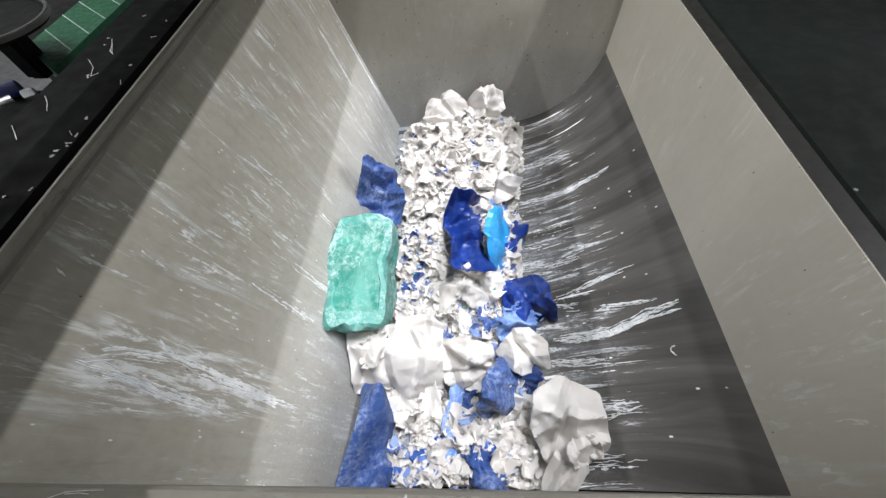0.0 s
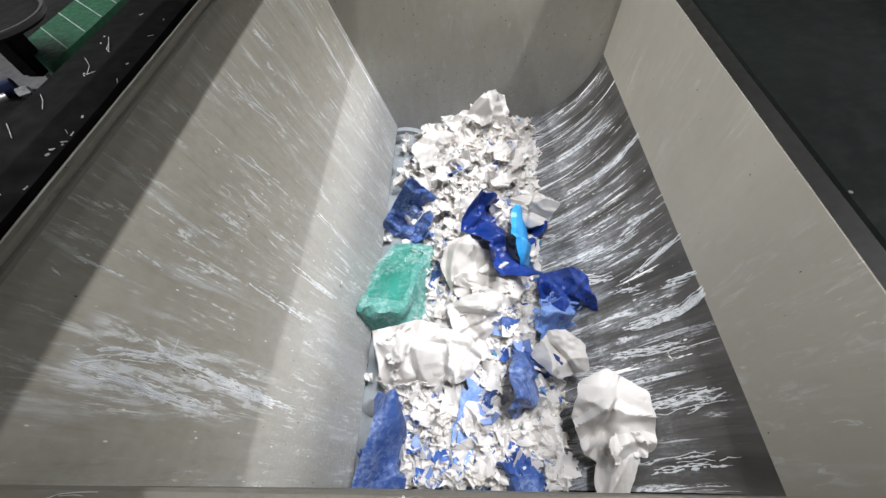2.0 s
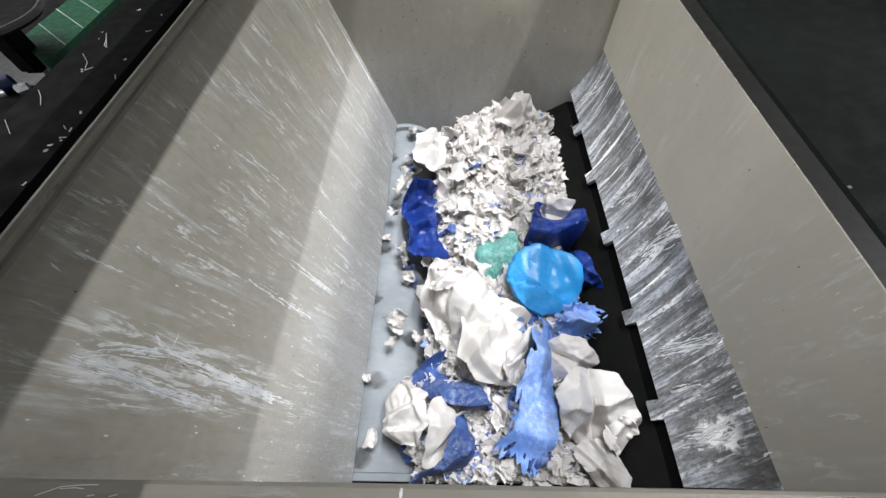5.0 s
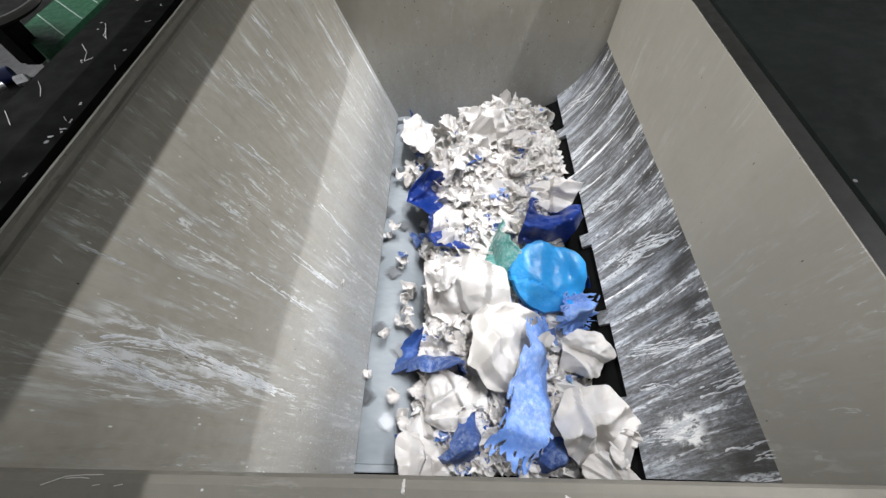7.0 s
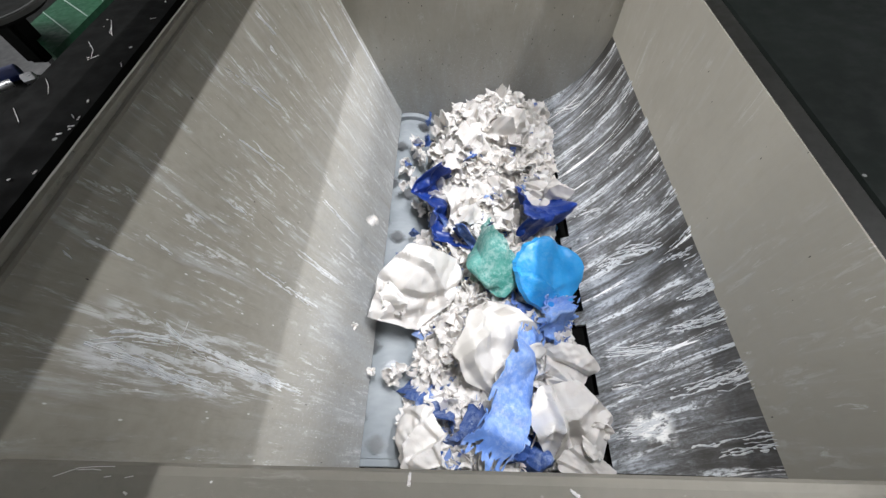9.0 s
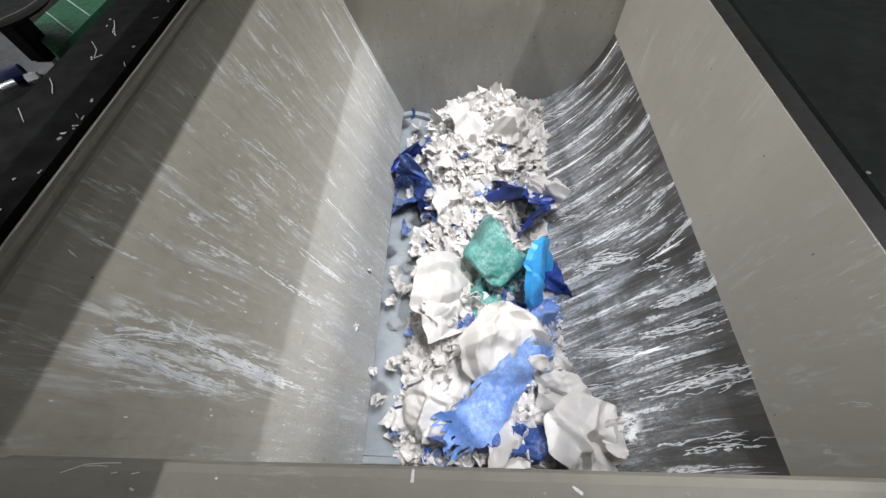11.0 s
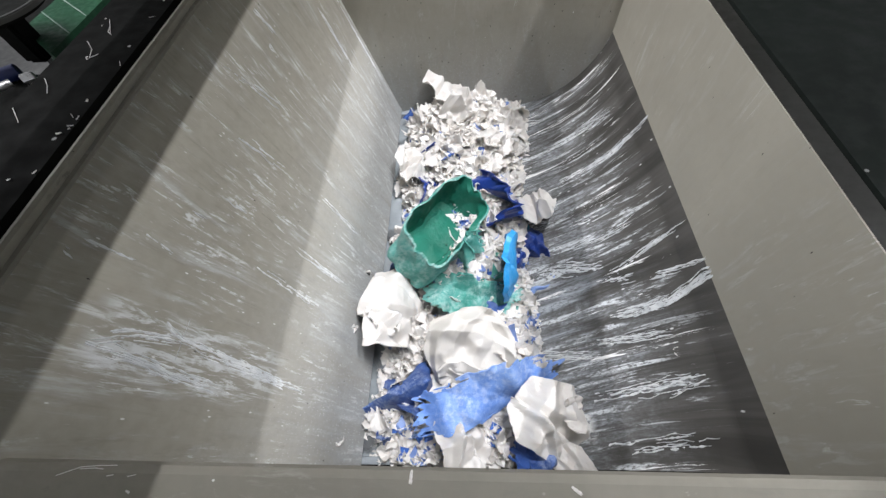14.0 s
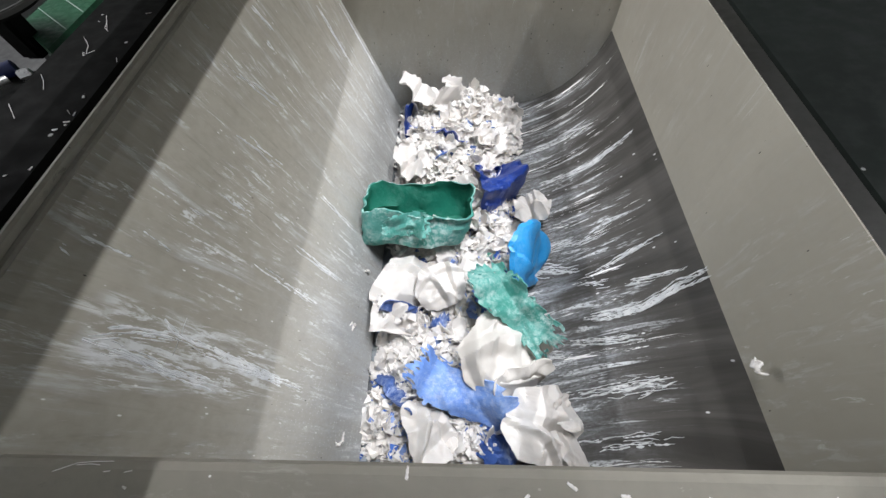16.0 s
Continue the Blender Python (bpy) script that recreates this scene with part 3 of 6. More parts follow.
def open_box(w, h, d, seed, amp=0.014, thick=0.005, n=84):
    """The lower half of a blow-moulded canister, cut open: outside is material 0, inside material 1."""
    bm = bmesh.new()

    def layer(shrink, floor):
        rows = []
        levels = [(0.0, floor + 0.005), (0.35, floor + 0.005), (0.72, floor + 0.004), (0.76, floor), (0.93, floor + 0.003), (0.985, floor + 0.012), (1.0, floor + 0.03)]
        levels += [(1.0, floor + 0.03 + (d - 0.03 - floor) * s) for s in (0.2, 0.4, 0.6, 0.8, 0.92)] + [(1.0, d)]
        for q, z in levels:
            row = []
            for k in range(n):
                a = 2 * math.pi * (k + 0.5) / n
                c, s = math.cos(a), math.sin(a)
                e = (abs(c) ** 8 + abs(s) ** 8) ** (-1 / 8)
                x, y = c * e * q * (w / 2 - shrink), s * e * q * (h / 2 - shrink)
                x += amp * noise_at(y * 1.0 + z, z, seed, 9) * 1.4 * q
                y += amp * noise_at(x, z, seed + 2, 9) * 1.4 * q
                # dents in the sides and a torn rim
                dent = 0.022 * q * (abs(noise_at(a * 0.05, z, seed + 11, 26)) - 0.25) + 0.01 * q * noise_at(c, s + z * 9, seed + 13, 5)
                x, y = x - c * dent, y - s * dent
                zz = z + amp * noise_at(x, y, seed + 4, 11) + (0.034 * noise_at(x, y, seed + 8, 9) + 0.009 * noise_at(c, s, seed + 15, 9)) * max(0.0, z / d - 0.55) / 0.45
                row.append(bm.verts.new((x, y, zz - d * 0.5)))
            rows.append(row)
        return rows

    outer, inner = layer(0, 0), layer(thick, thick)
    for rows, mat in ((outer, 0), (inner, 1)):
        for i in range(len(rows) - 1):
            for k in range(n):
                f = bm.faces.new((rows[i][k], rows[i][(k + 1) % n], rows[i + 1][(k + 1) % n], rows[i + 1][k]))
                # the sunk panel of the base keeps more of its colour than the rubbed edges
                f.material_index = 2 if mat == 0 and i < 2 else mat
    for k in range(n):
        bm.faces.new((outer[-1][k], outer[-1][(k + 1) % n], inner[-1][(k + 1) % n], inner[-1][k]))
    bmesh.ops.remove_doubles(bm, verts=bm.verts[:], dist=0.0005)
    bmesh.ops.recalc_face_normals(bm, faces=bm.faces)
    return bm


def flake_cloud(name, places, seed, material):
    """Many small curled flakes in one mesh: each a bent leaf with thickness."""
    rnd = np.random.default_rng(seed)
    verts, faces = [], []
    gu, gv = np.meshgrid([-1, 0, 1], [-1, 0, 1], indexing="ij")
    for x, y, z, s, tilt in places:
        u = gu * s * 0.5 * rnd.uniform(0.6, 1.25) + rnd.normal(0, 0.11 * s, (3, 3))
        v = gv * s * 0.5 * rnd.uniform(0.5, 1.1) + rnd.normal(0, 0.11 * s, (3, 3))
        w = s * (rnd.uniform(-0.5, 0.5) * gu * gu + rnd.uniform(-0.4, 0.4) * gv * gv + rnd.uniform(-0.3, 0.3) * gu * gv) + rnd.normal(0, 0.05 * s, (3, 3))
        p = np.stack([u, v, w], -1).reshape(9, 3)
        m = np.array(Euler((rnd.normal(0, tilt), rnd.normal(0, tilt), rnd.uniform(0, 6.3))).to_matrix())
        p = p @ m.T
        nrm = m[:, 2] * 0.0022
        b = len(verts)
        verts += [tuple(q + (x, y, z)) for q in p] + [tuple(q + (x, y, z) - nrm) for q in p]
        for i in range(2):
            for j in range(2):
                a = b + i * 3 + j
                faces += [(a, a + 3, a + 4, a + 1), (a + 9, a + 10, a + 13, a + 12)]
        edge = [0, 1, 2, 5, 8, 7, 6, 3]
        for i in range(8):
            a, c = b + edge[i], b + edge[(i + 1) % 8]
            faces.append((a, c, c + 9, a + 9))
    me = bpy.data.meshes.new(name)
    me.from_pydata(verts, [], faces)
    me.materials.append(material)
    return new(name, me)


# the hopper
def left_x(z):
    return -0.2392 - 0.3276 * z


def structure(ob, label=""):
    return tagged(ob, label, kind="structure")


TOP, FOLD = 0.70, 0.686
wall_left = structure(part("wall_left", slab([(left_x(0.0), 0.0), (left_x(FOLD), FOLD), (left_x(FOLD) - 0.006, FOLD), (left_x(0.0) - 0.03, -0.03)], -0.012, LENGTH), WALL_LEFT))
# the folded rim: a sunk seam, a rounded weld bead and a dull flat flange
bead = [(left_x(FOLD) - 0.0015, FOLD - 0.006), (left_x(FOLD) + 0.0012, FOLD + 0.0005), (left_x(FOLD) + 0.0008, FOLD + 0.004), (left_x(FOLD) - 0.003, FOLD + 0.006), (left_x(FOLD) - 0.008, FOLD)]
structure(part("trim", slab(bead, -0.004, LENGTH), WALL_SHADED))
rim = [(left_x(FOLD) - 0.0030, FOLD + 0.0062), (left_x(TOP) + 0.0015, TOP), (left_x(TOP) - 0.002, TOP + 0.003), (-0.4745, TOP + 0.003), (-0.4765, TOP + 0.001), (-0.4765, TOP - 0.03), (left_x(FOLD) - 0.008, FOLD)]
structure(part("trim", slab(rim, -0.03, LENGTH), WALL_RIM))
# plastic rubbed onto the wall by what the rotor throws: height and place along the wall, width, strands
WALL_SMEARS = [
    ([(0.518, 0.391), (0.434, 0.384)], 0.008, 7), ([(0.573, 0.336), (0.524, 0.335)], 0.007, 5), ([(0.671, 0.225), (0.652, 0.224), (0.578, 0.226)], 0.004, 4),
    ([(0.665, 0.208), (0.644, 0.199)], 0.008, 5), ([(0.611, 0.270), (0.539, 0.252)], 0.005, 5), ([(0.421, 0.310), (0.362, 0.303), (0.240, 0.298)], 0.014, 12),
    ([(0.343, 0.393), (0.155, 0.386)], 0.010, 9), ([(0.668, 0.669), (0.645, 0.671)], 0.003, 3), ([(0.655, 0.783), (0.627, 0.796)], 0.004, 4),
    ([(0.649, 0.394), (0.624, 0.382)], 0.003, 3), ([(0.620, 0.633), (0.569, 0.649), (0.479, 0.677)], 0.020, 10), ([(0.612, 0.831), (0.543, 0.845)], 0.016, 8),
    ([(0.504, 1.107), (0.274, 1.090)], 0.014, 10), ([(0.439, 1.246), (0.264, 1.252), (0.081, 1.255)], 0.012, 12), ([(0.564, 0.797), (0.523, 0.784)], 0.010, 6),
    ([(0.337, 0.556), (0.143, 0.551)], 0.012, 9), ([(0.538, 0.528), (0.409, 0.545)], 0.016, 7),
    ([(0.605, 0.116), (0.555, 0.136), (0.497, 0.144)], 0.010, 16), ([(0.527, 0.159), (0.497, 0.144), (0.395, 0.135), (0.24, 0.12)], 0.014, 20), ([(0.601, 0.112), (0.556, 0.108), (0.496, 0.1), (0.378, 0.087)], 0.012, 18),
    ([(0.561, 0.159), (0.536, 0.18)], 0.014, 6), ([(0.499, 0.173), (0.498, 0.107)], 0.006, 4),
]


def on_wall(z, y, lift):
    return (left_x(z) + 0.95 * lift, min(y, LENGTH - 0.003), z + 0.31 * lift)


for i, (path, width, strands) in enumerate(WALL_SMEARS):
    sheets = collections.defaultdict(lambda: ([], []))
    smear_strands(path, width, strands, 500 + i, on_wall, sheets, grain=0.0045)
    smear_mesh(*sheets[0], wall_left)
XR = 0.5256
structure(part("wall_right", box(XR, XR + 0.003, -0.012, LENGTH, 0.283, 0.589), WALL_RIGHT))
structure(part("wall_back", box(-0.62, 1.0, LENGTH, LENGTH + 0.012, -0.5, 1.25), WALL_BACK))
lip = [(-0.0050, 0.55), (-0.0042, 0.612), (-0.007, 0.6195), (-0.014, 0.622), (-0.30, 0.622), (-0.30, 0.60), (-0.03, 0.60), (-0.03, -0.5), (-0.014, -0.5)]
bm = bmesh.new()
va = [bm.verts.new((-0.62, y, z)) for y, z in lip]
vb = [bm.verts.new((1.4, y, z)) for y, z in lip]
for i in range(len(lip)):
    bm.faces.new((va[i], va[(i + 1) % len(lip)], vb[(i + 1) % len(lip)], vb[i]))
bm.faces.new(va)
bm.faces.new(vb[::-1])
bmesh.ops.recalc_face_normals(bm, faces=bm.faces)
structure(part("wall_front", bm, WALL_SHADED))
# bed under the ram and the rotor
bed = [(-0.07, -0.13), (0.02, -0.03), (0.10, -0.03), (0.20, -0.025), (0.34, 0.02), (0.45, 0.09), (0.60, 0.09), (0.60, -0.3), (-0.07, -0.3)]
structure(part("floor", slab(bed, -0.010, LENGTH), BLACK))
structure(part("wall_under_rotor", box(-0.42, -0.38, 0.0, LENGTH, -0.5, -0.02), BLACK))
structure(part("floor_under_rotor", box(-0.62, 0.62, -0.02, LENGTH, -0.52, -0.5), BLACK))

# outside the right wall: a dark channel, its rail and the housing's cover
channel = [(XR + 0.004, 0.575), (XR + 0.010, 0.575), (XR + 0.016, 0.560), (XR + 0.068, 0.568), (XR + 0.070, 0.545), (XR + 0.004, 0.545)]
structure(part("trim", slab(channel, -0.02, LENGTH), SHADE))
structure(part("housing_cover", slab([(XR + 0.071, 0.560), (XR + 0.075, 0.571), (1.6, 0.66), (1.6, 0.55), (XR + 0.071, 0.545)], -0.02, LENGTH), DARK))
# outside the left wall: the black beam
structure(part("trim", slab([(-0.4775, 0.63), (-0.4775, 0.676), (-0.504, 0.672), (-0.504, 0.63)], -0.4, 1.6), BLACK))
beam = structure(part("frame_beam", slab([(-0.506, 0.60), (-0.506, 0.684), (-0.512, 0.690), (-0.634, 0.690), (-0.640, 0.684), (-0.640, 0.60)], -0.4, 1.6), BLACK))
structure(part("hall_floor", box(-6, 6, -6, 6, -1.3, -1.25), CONCRETE))


def machine():
    """The green gear guard beside the beam."""
    root = tagged(new("gear_guard"), "green enamelled gear guard beside the black beam", "guard")
    plan = [(-1.050, 0.890), (-1.050, 2.2), (-1.205, 2.2), (-1.205, 1.010)]
    part("casing", upright(plan, -1.25, 0.5), GREEN, root)
    for k in range(6):
        y = 0.088 * (k + 1)
        rib = [(-1.052, 0.892 + y), (-1.052, 0.896 + y), (-1.203, 1.014 + y), (-1.203, 1.010 + y)]
        part("rib", upright(rib, 0.4985, 0.5018), LINE, root)
    part("back_casing", upright([(-1.207, 1.012), (-1.207, 2.2), (-1.7, 2.2), (-1.7, 1.40)], -1.25, 0.49), BLACK, root, "black casing behind the green guard")
    return root


machine()
drum = tagged(new("pulley"), "dark pulley with a grey steel rim", "pulley")
part("rim", ring((-1.118, 0.915, 0.60), 0.126, 0.117, 0.012), SHADE, drum, smooth=True)
part("disc", ring((-1.118, 0.915, 0.592), 0.116, 0.01, 0.016), BLACK, drum)
part("shaft", box(-1.19, -1.13, 0.925, 0.985, 0.45, 0.598, 0.01), BLACK, drum)
fitting = tagged(new("pipe_fitting"), "bright bent pipe fitting on a dark stand", "fitting")
part("elbow", tube([(-1.22, 0.70, 0.46), (-1.19, 0.735, 0.475), (-1.15, 0.76, 0.482), (-1.12, 0.80, 0.48)], 0.009), CHROME, fitting, "bright bent pipe", True)
part("nut", turned([(-0.014, 0.011), (-0.012, 0.013), (0.012, 0.013), (0.014, 0.011)], 6), CHROME, fitting).matrix_basis = pose(-1.095, 0.825, 0.475, 0, 0, -52)
part("cap", turned([(-0.024, 0.015), (-0.022, 0.018), (0.022, 0.018), (0.024, 0.015)], 20), BLUE_CAP, fitting, "dark blue cap").matrix_basis = pose(-1.17, 0.85, 0.471, 0, 0, -52)
part("stand", box(-1.45, -1.06, 0.60, 0.88, -1.25, 0.452, 0.005), BLACK, fitting)

# the hall, out of view: ceiling and walls
structure(part("ceiling", box(-6, 6, -6, 6, 4.6, 4.7), HALL))
for name, b in (("wall_hall_west", (-6.1, -6, -6, 6)), ("wall_hall_east", (6, 6.1, -6, 6)), ("wall_hall_south", (-6, 6, -6.1, -6)), ("wall_hall_north", (-6, 6, 6, 6.1))):
    structure(part(name, box(*b, -1.25, 4.6), HALL))
# unseen panels added above the hopper to cut the lamps' light to a slot
structure(part("ceiling_hood_west", box(-0.70, -0.158, -0.6, 1.6, 1.175, 1.185), HALL))
structure(part("ceiling_hood_east", box(0.494, 1.3, -0.6, 1.6, 1.175, 1.185), HALL))
# added side panels that keep the side fill off the near ledge
structure(part("wall_hood_side_west", box(-0.70, -0.695, -0.6, 0.25, 0.70, 1.174), HALL))
structure(part("wall_hood_side_east", box(1.295, 1.30, -0.6, -0.02, 0.67, 1.174), HALL))
structure(part("ceiling_hood_south", box(-0.157, 0.493, -0.6, 0.115, 1.175, 1.185), HALL))

# the ram: a notched plate and apron plates that follow it up behind the wall
CX, CZ, RADIUS = 0.180, 0.357, 0.351
ram = tagged(new("pusher_ram"), "curved dark steel pusher ram rubbed with white plastic streaks", "pusher ram")


def curved_plate(a0, a1, steps, thick, y0=-0.0075, y1=LENGTH - 0.002):
    """A plate bent round the y axis."""
    angles = [a0 + (a1 - a0) * i / steps for i in range(steps + 1)]
    inner = [(RADIUS * math.cos(radians(a)), RADIUS * math.sin(radians(a))) for a in angles]
    outer = [((RADIUS + thick) * math.cos(radians(a)), (RADIUS + thick) * math.sin(radians(a))) for a in angles[::-1]]
    return slab(inner + outer, y0, y1)


RAM_TABS = [(0.115, 0.155), (0.335, 0.372), (0.578, 0.618), (0.815, 0.855), (1.05, 1.09)]
FRONT_END, FRONT_TOP = -22.4, 14.0
plates = [(part("ram_plate", curved_plate(FRONT_END, FRONT_TOP, 24, 0.014), RAM, ram), FRONT_TOP)]
for t0, t1 in RAM_TABS:
    part("tab", curved_plate(FRONT_END - 4.6, FRONT_END, 4, 0.014, t0, t1), RAM, plates[0][0])
APRON = 8
STEP = (84.0 - FRONT_TOP) / APRON
for i in range(APRON):
    a = FRONT_TOP + STEP * i
    plates.append((part("apron_plate", curved_plate(a, a + STEP - 0.02, 6, 0.014), RAM, ram), a + STEP))
nose = []
for a in range(0, 11):
    b = FRONT_END + 0.8 + (18 * a / 10)
    nose.append(((RADIUS + 0.016) * math.cos(radians(b)), (RADIUS + 0.016) * math.sin(radians(b))))
for a in range(10, -1, -1):
    b = FRONT_END + 0.8 + (18 * a / 10)
    nose.append(((RADIUS + 0.075) * math.cos(radians(b)), (RADIUS + 0.075) * math.sin(radians(b))))
ram_nose = part("ram_nose", slab(nose, 0.002, LENGTH - 0.003), BLACK, ram, "black nose block under the ram plate")

# thick smears round the curve of the ram: degrees from its pivot and place along it, width, strands
RAM_SMEARS = [
    ([(10.1, 0.842), (33.9, 0.839), (43.8, 0.849), (60.2, 0.839)], 0.016, 18), ([(14.3, 0.994), (33.3, 1.004)], 0.014, 10), ([(19.7, 0.457), (40.2, 0.490), (57.7, 0.498)], 0.012, 16),
    ([(15.4, 0.333), (39.5, 0.335), (54.5, 0.354), (69.8, 0.348)], 0.020, 22), ([(15.2, 0.434), (30.4, 0.428)], 0.024, 16), ([(27.8, 0.132), (45.1, 0.154)], 0.012, 9),
    ([(34.7, 0.405), (48.8, 0.389)], 0.010, 7), ([(8.3, 0.645), (29.1, 0.662)], 0.020, 12), ([(9.7, 0.560), (41.1, 0.592)], 0.016, 10), ([(34.1, 0.415), (62.2, 0.381)], 0.012, 10),
    ([(8.1, 0.273), (37.3, 0.264)], 0.022, 14), ([(2.6, 0.140), (31.0, 0.161), (45.0, 0.160)], 0.022, 9), ([(2.0, 0.029), (20.7, 0.048), (42.6, 0.056)], 0.024, 7),
    ([(24.3, 1.028), (44.0, 0.983)], 0.014, 8), ([(3.7, 0.826), (19.6, 0.841)], 0.016, 8), ([(-19.3, 0.066), (-0.2, 0.089)], 0.026, 26), ([(-19.3, 0.253), (9.7, 0.242)], 0.016, 14),
    ([(-18.3, 0.480), (-3.0, 0.503), (18.8, 0.483)], 0.034, 24), ([(-18.7, 0.678), (-0.9, 0.677)], 0.022, 12), ([(-17.1, 1.179), (4.8, 1.128)], 0.022, 10), ([(-17.3, 0.165), (-0.7, 0.170)], 0.018, 9),
]


def on_ram(a, y, lift):
    r = RADIUS - 0.0004 - lift
    return (r * math.cos(radians(a)), y, r * math.sin(radians(a)))


def plate_at(p):
    return 0 if p[0] < FRONT_TOP else min(APRON, 1 + int((p[0] - FRONT_TOP) / STEP))


sheets = collections.defaultdict(lambda: ([], []))
for i, (path, width, strands) in enumerate(RAM_SMEARS):
    smear_strands(path, width, strands, 600 + i, on_ram, sheets, plate_at, grain=0.0052)
for key, (verts, faces) in sheets.items():
    smear_mesh(verts, faces, plates[key][0])

# the rotor
ROTOR_X, ROTOR_Z, ROTOR_R = -0.205, -0.140, 0.124
rotor = tagged(new("shredder_rotor"), "spinning grey steel shredder rotor with square knives", "rotor")


grooves = [(0.012, ROTOR_R), (LENGTH - 0.03, ROTOR_R)]
body = part("rotor_body", turned(grooves), ROTOR, rotor)
part("end_disc", turned([(LENGTH - 0.028, 0.139), (LENGTH - 0.026, 0.141), (LENGTH - 0.006, 0.141), (LENGTH - 0.004, 0.139)]), ROTOR, rotor)
part("end_disc", turned([(-0.0065, 0.139), (-0.0045, 0.141), (0.009, 0.141), (0.011, 0.139)]), ROTOR, rotor)
knife_mesh = None
for k in range(80):
    y = 0.042 + (k % 20) * 0.0612
    turn = (k % 20) * 27 + 90 * (k // 20)
    if knife_mesh is None:
        first = part("knife", box(-0.017, 0.017, -0.019, 0.019, -0.02, 0.016, 0.003), KNIFE, rotor)
        knife_mesh = first.data
        ob = first
    else:
        ob = new("knife", knife_mesh)
        ob.parent = rotor
    a = radians(turn)
    ob.matrix_basis = Matrix.Translation((ROTOR_R * math.cos(a), y, ROTOR_R * math.sin(a))) @ Matrix.Rotation(-a + math.pi / 2, 4, "Y") @ Matrix.Rotation(math.pi / 4, 4, "Z")

# the load: heaps of shredded flakes, each rigid, sliding with the ram
HEAPS = [
    # y, length, width, height, count
    (1.13, 0.26, 0.46, 0.125, 620),
    (0.93, 0.24, 0.42, 0.10, 560),
    (0.72, 0.24, 0.40, 0.075, 560),
    (0.50, 0.24, 0.40, 0.06, 560),
    (0.28, 0.24, 0.42, 0.06, 560),
    (0.08, 0.18, 0.42, 0.065, 480),
]


def heap_height(u, v, seed, top):
    edge = max(0.0, 1 - abs(u) ** 3) * max(0.0, 1 - 0.6 * abs(v) ** 4)
    return top * edge * (0.8 + 0.5 * noise_at(u, v, seed, 1.8))


heaps = []
for i, (yc, ly, wx, top, count) in enumerate(HEAPS):
    rnd = random.Random(100 + i)
    places = []
    for _ in range(int(count * 2.3)):
        u, v = rnd.uniform(-1.0, 1.0), rnd.uniform(-1.08, 1.08)
        z = heap_height(u, v, i, top) + rnd.uniform(-0.006, 0.012)
        s = rnd.choice((0.009, 0.011, 0.012, 0.014, 0.017, 0.021, 0.027, 0.038))
        y = min(v * ly / 2, LENGTH - 0.02 - yc)
        places.append((u * wx / 2, max(y, 0.006 - yc), z, s, 0.38))
    heap = flake_cloud("flake_heap", places, 40 + i, FLAKES if i < 2 else FLAKES_MIXED)
    tagged(heap, "heap of shredded white plastic flakes" if i < 2 else "heap of shredded white plastic flakes with blue bits", "plastic flakes", kind="stuff")
    # the packed mass under the loose flakes
    bm = bmesh.new()
    g = {}
    N = 16
    for a in range(N + 1):
        for b in range(N + 1):
            u, v = 2 * a / N - 1, 2 * b / N - 1
            y = min(max(v * ly / 2 * 1.04, -0.006 - yc), LENGTH - 0.006 - yc)
            g[a, b] = bm.verts.new((u * wx / 2 * 0.97, y, heap_height(u, v, i, top) * 0.95 - 0.005 + 0.012 * noise_at(u, v, i + 50, 6)))
    for a in range(N):
        for b in range(N):
            bm.faces.new((g[a, b], g[a + 1, b], g[a + 1, b + 1], g[a, b + 1]))
    low = bmesh.ops.extrude_face_region(bm, geom=bm.faces[:])["geom"]
    for vert in low:
        if isinstance(vert, bmesh.types.BMVert):
            vert.co.z = -0.06
    bmesh.ops.recalc_face_normals(bm, faces=bm.faces)
    part("packed_core", bm, FLAKES, heap)
    heaps.append((heap, yc))


# the larger pieces of the load
def thing(name, bm, material, label, category, group="", smooth=True):
    ob = part(name, bm, material, None, "", smooth)
    return tagged(ob, label, category, group)


green_canister = tagged(new("green_canister"), "cut-open dusty green plastic canister", "canister")
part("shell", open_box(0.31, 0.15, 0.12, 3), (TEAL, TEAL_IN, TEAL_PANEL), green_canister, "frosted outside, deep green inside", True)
part("torn_flap", torn_sheet(0.13, 0.07, 54, 0.014, 0.3, 0.2, 24), TEAL, green_canister, "", True).matrix_basis = pose(-0.02, -0.085, 0.035, 62, 0, 4)
blue_lid = tagged(new("bucket_base"), "sky-blue dented round bucket base in the heap", "bucket base")
part("base", dish(0.104, 0.010, 8, 0.006, 0.004, 18, 48, rim=0.010, squash=0.95, dome=6, fold=0.012), SKY, blue_lid, "", True)

BITS = "scraps of plastic in the hopper"
blue_scrap_a = thing("blue_scrap", torn_sheet(0.12, 0.25, 11, 0.055, 0.12, 0.3, 48, 0.003, 7), BLUE, "glossy royal-blue crumpled plastic scrap", "plastic scrap", BITS)
blue_scrap_b = thing("blue_scrap", torn_sheet(0.15, 0.18, 12, 0.045, 0.1, 0.25, 44, 0.003, 8), BLUE, "glossy royal-blue crumpled plastic scrap", "plastic scrap", BITS)
blue_scrap_c = thing("blue_scrap", torn_sheet(0.135, 0.175, 13, 0.042, 0.12, 0.2, 44, 0.003, 6), BLUE, "royal-blue dented scrap dusted with white", "plastic scrap", BITS)
torn_blue_strip = thing("torn_strip", torn_sheet(0.11, 0.10, 14, 0.025, 0.6, 0.2, 24), PALE, "torn light-blue plastic strip with ragged edges", "plastic scrap", BITS)
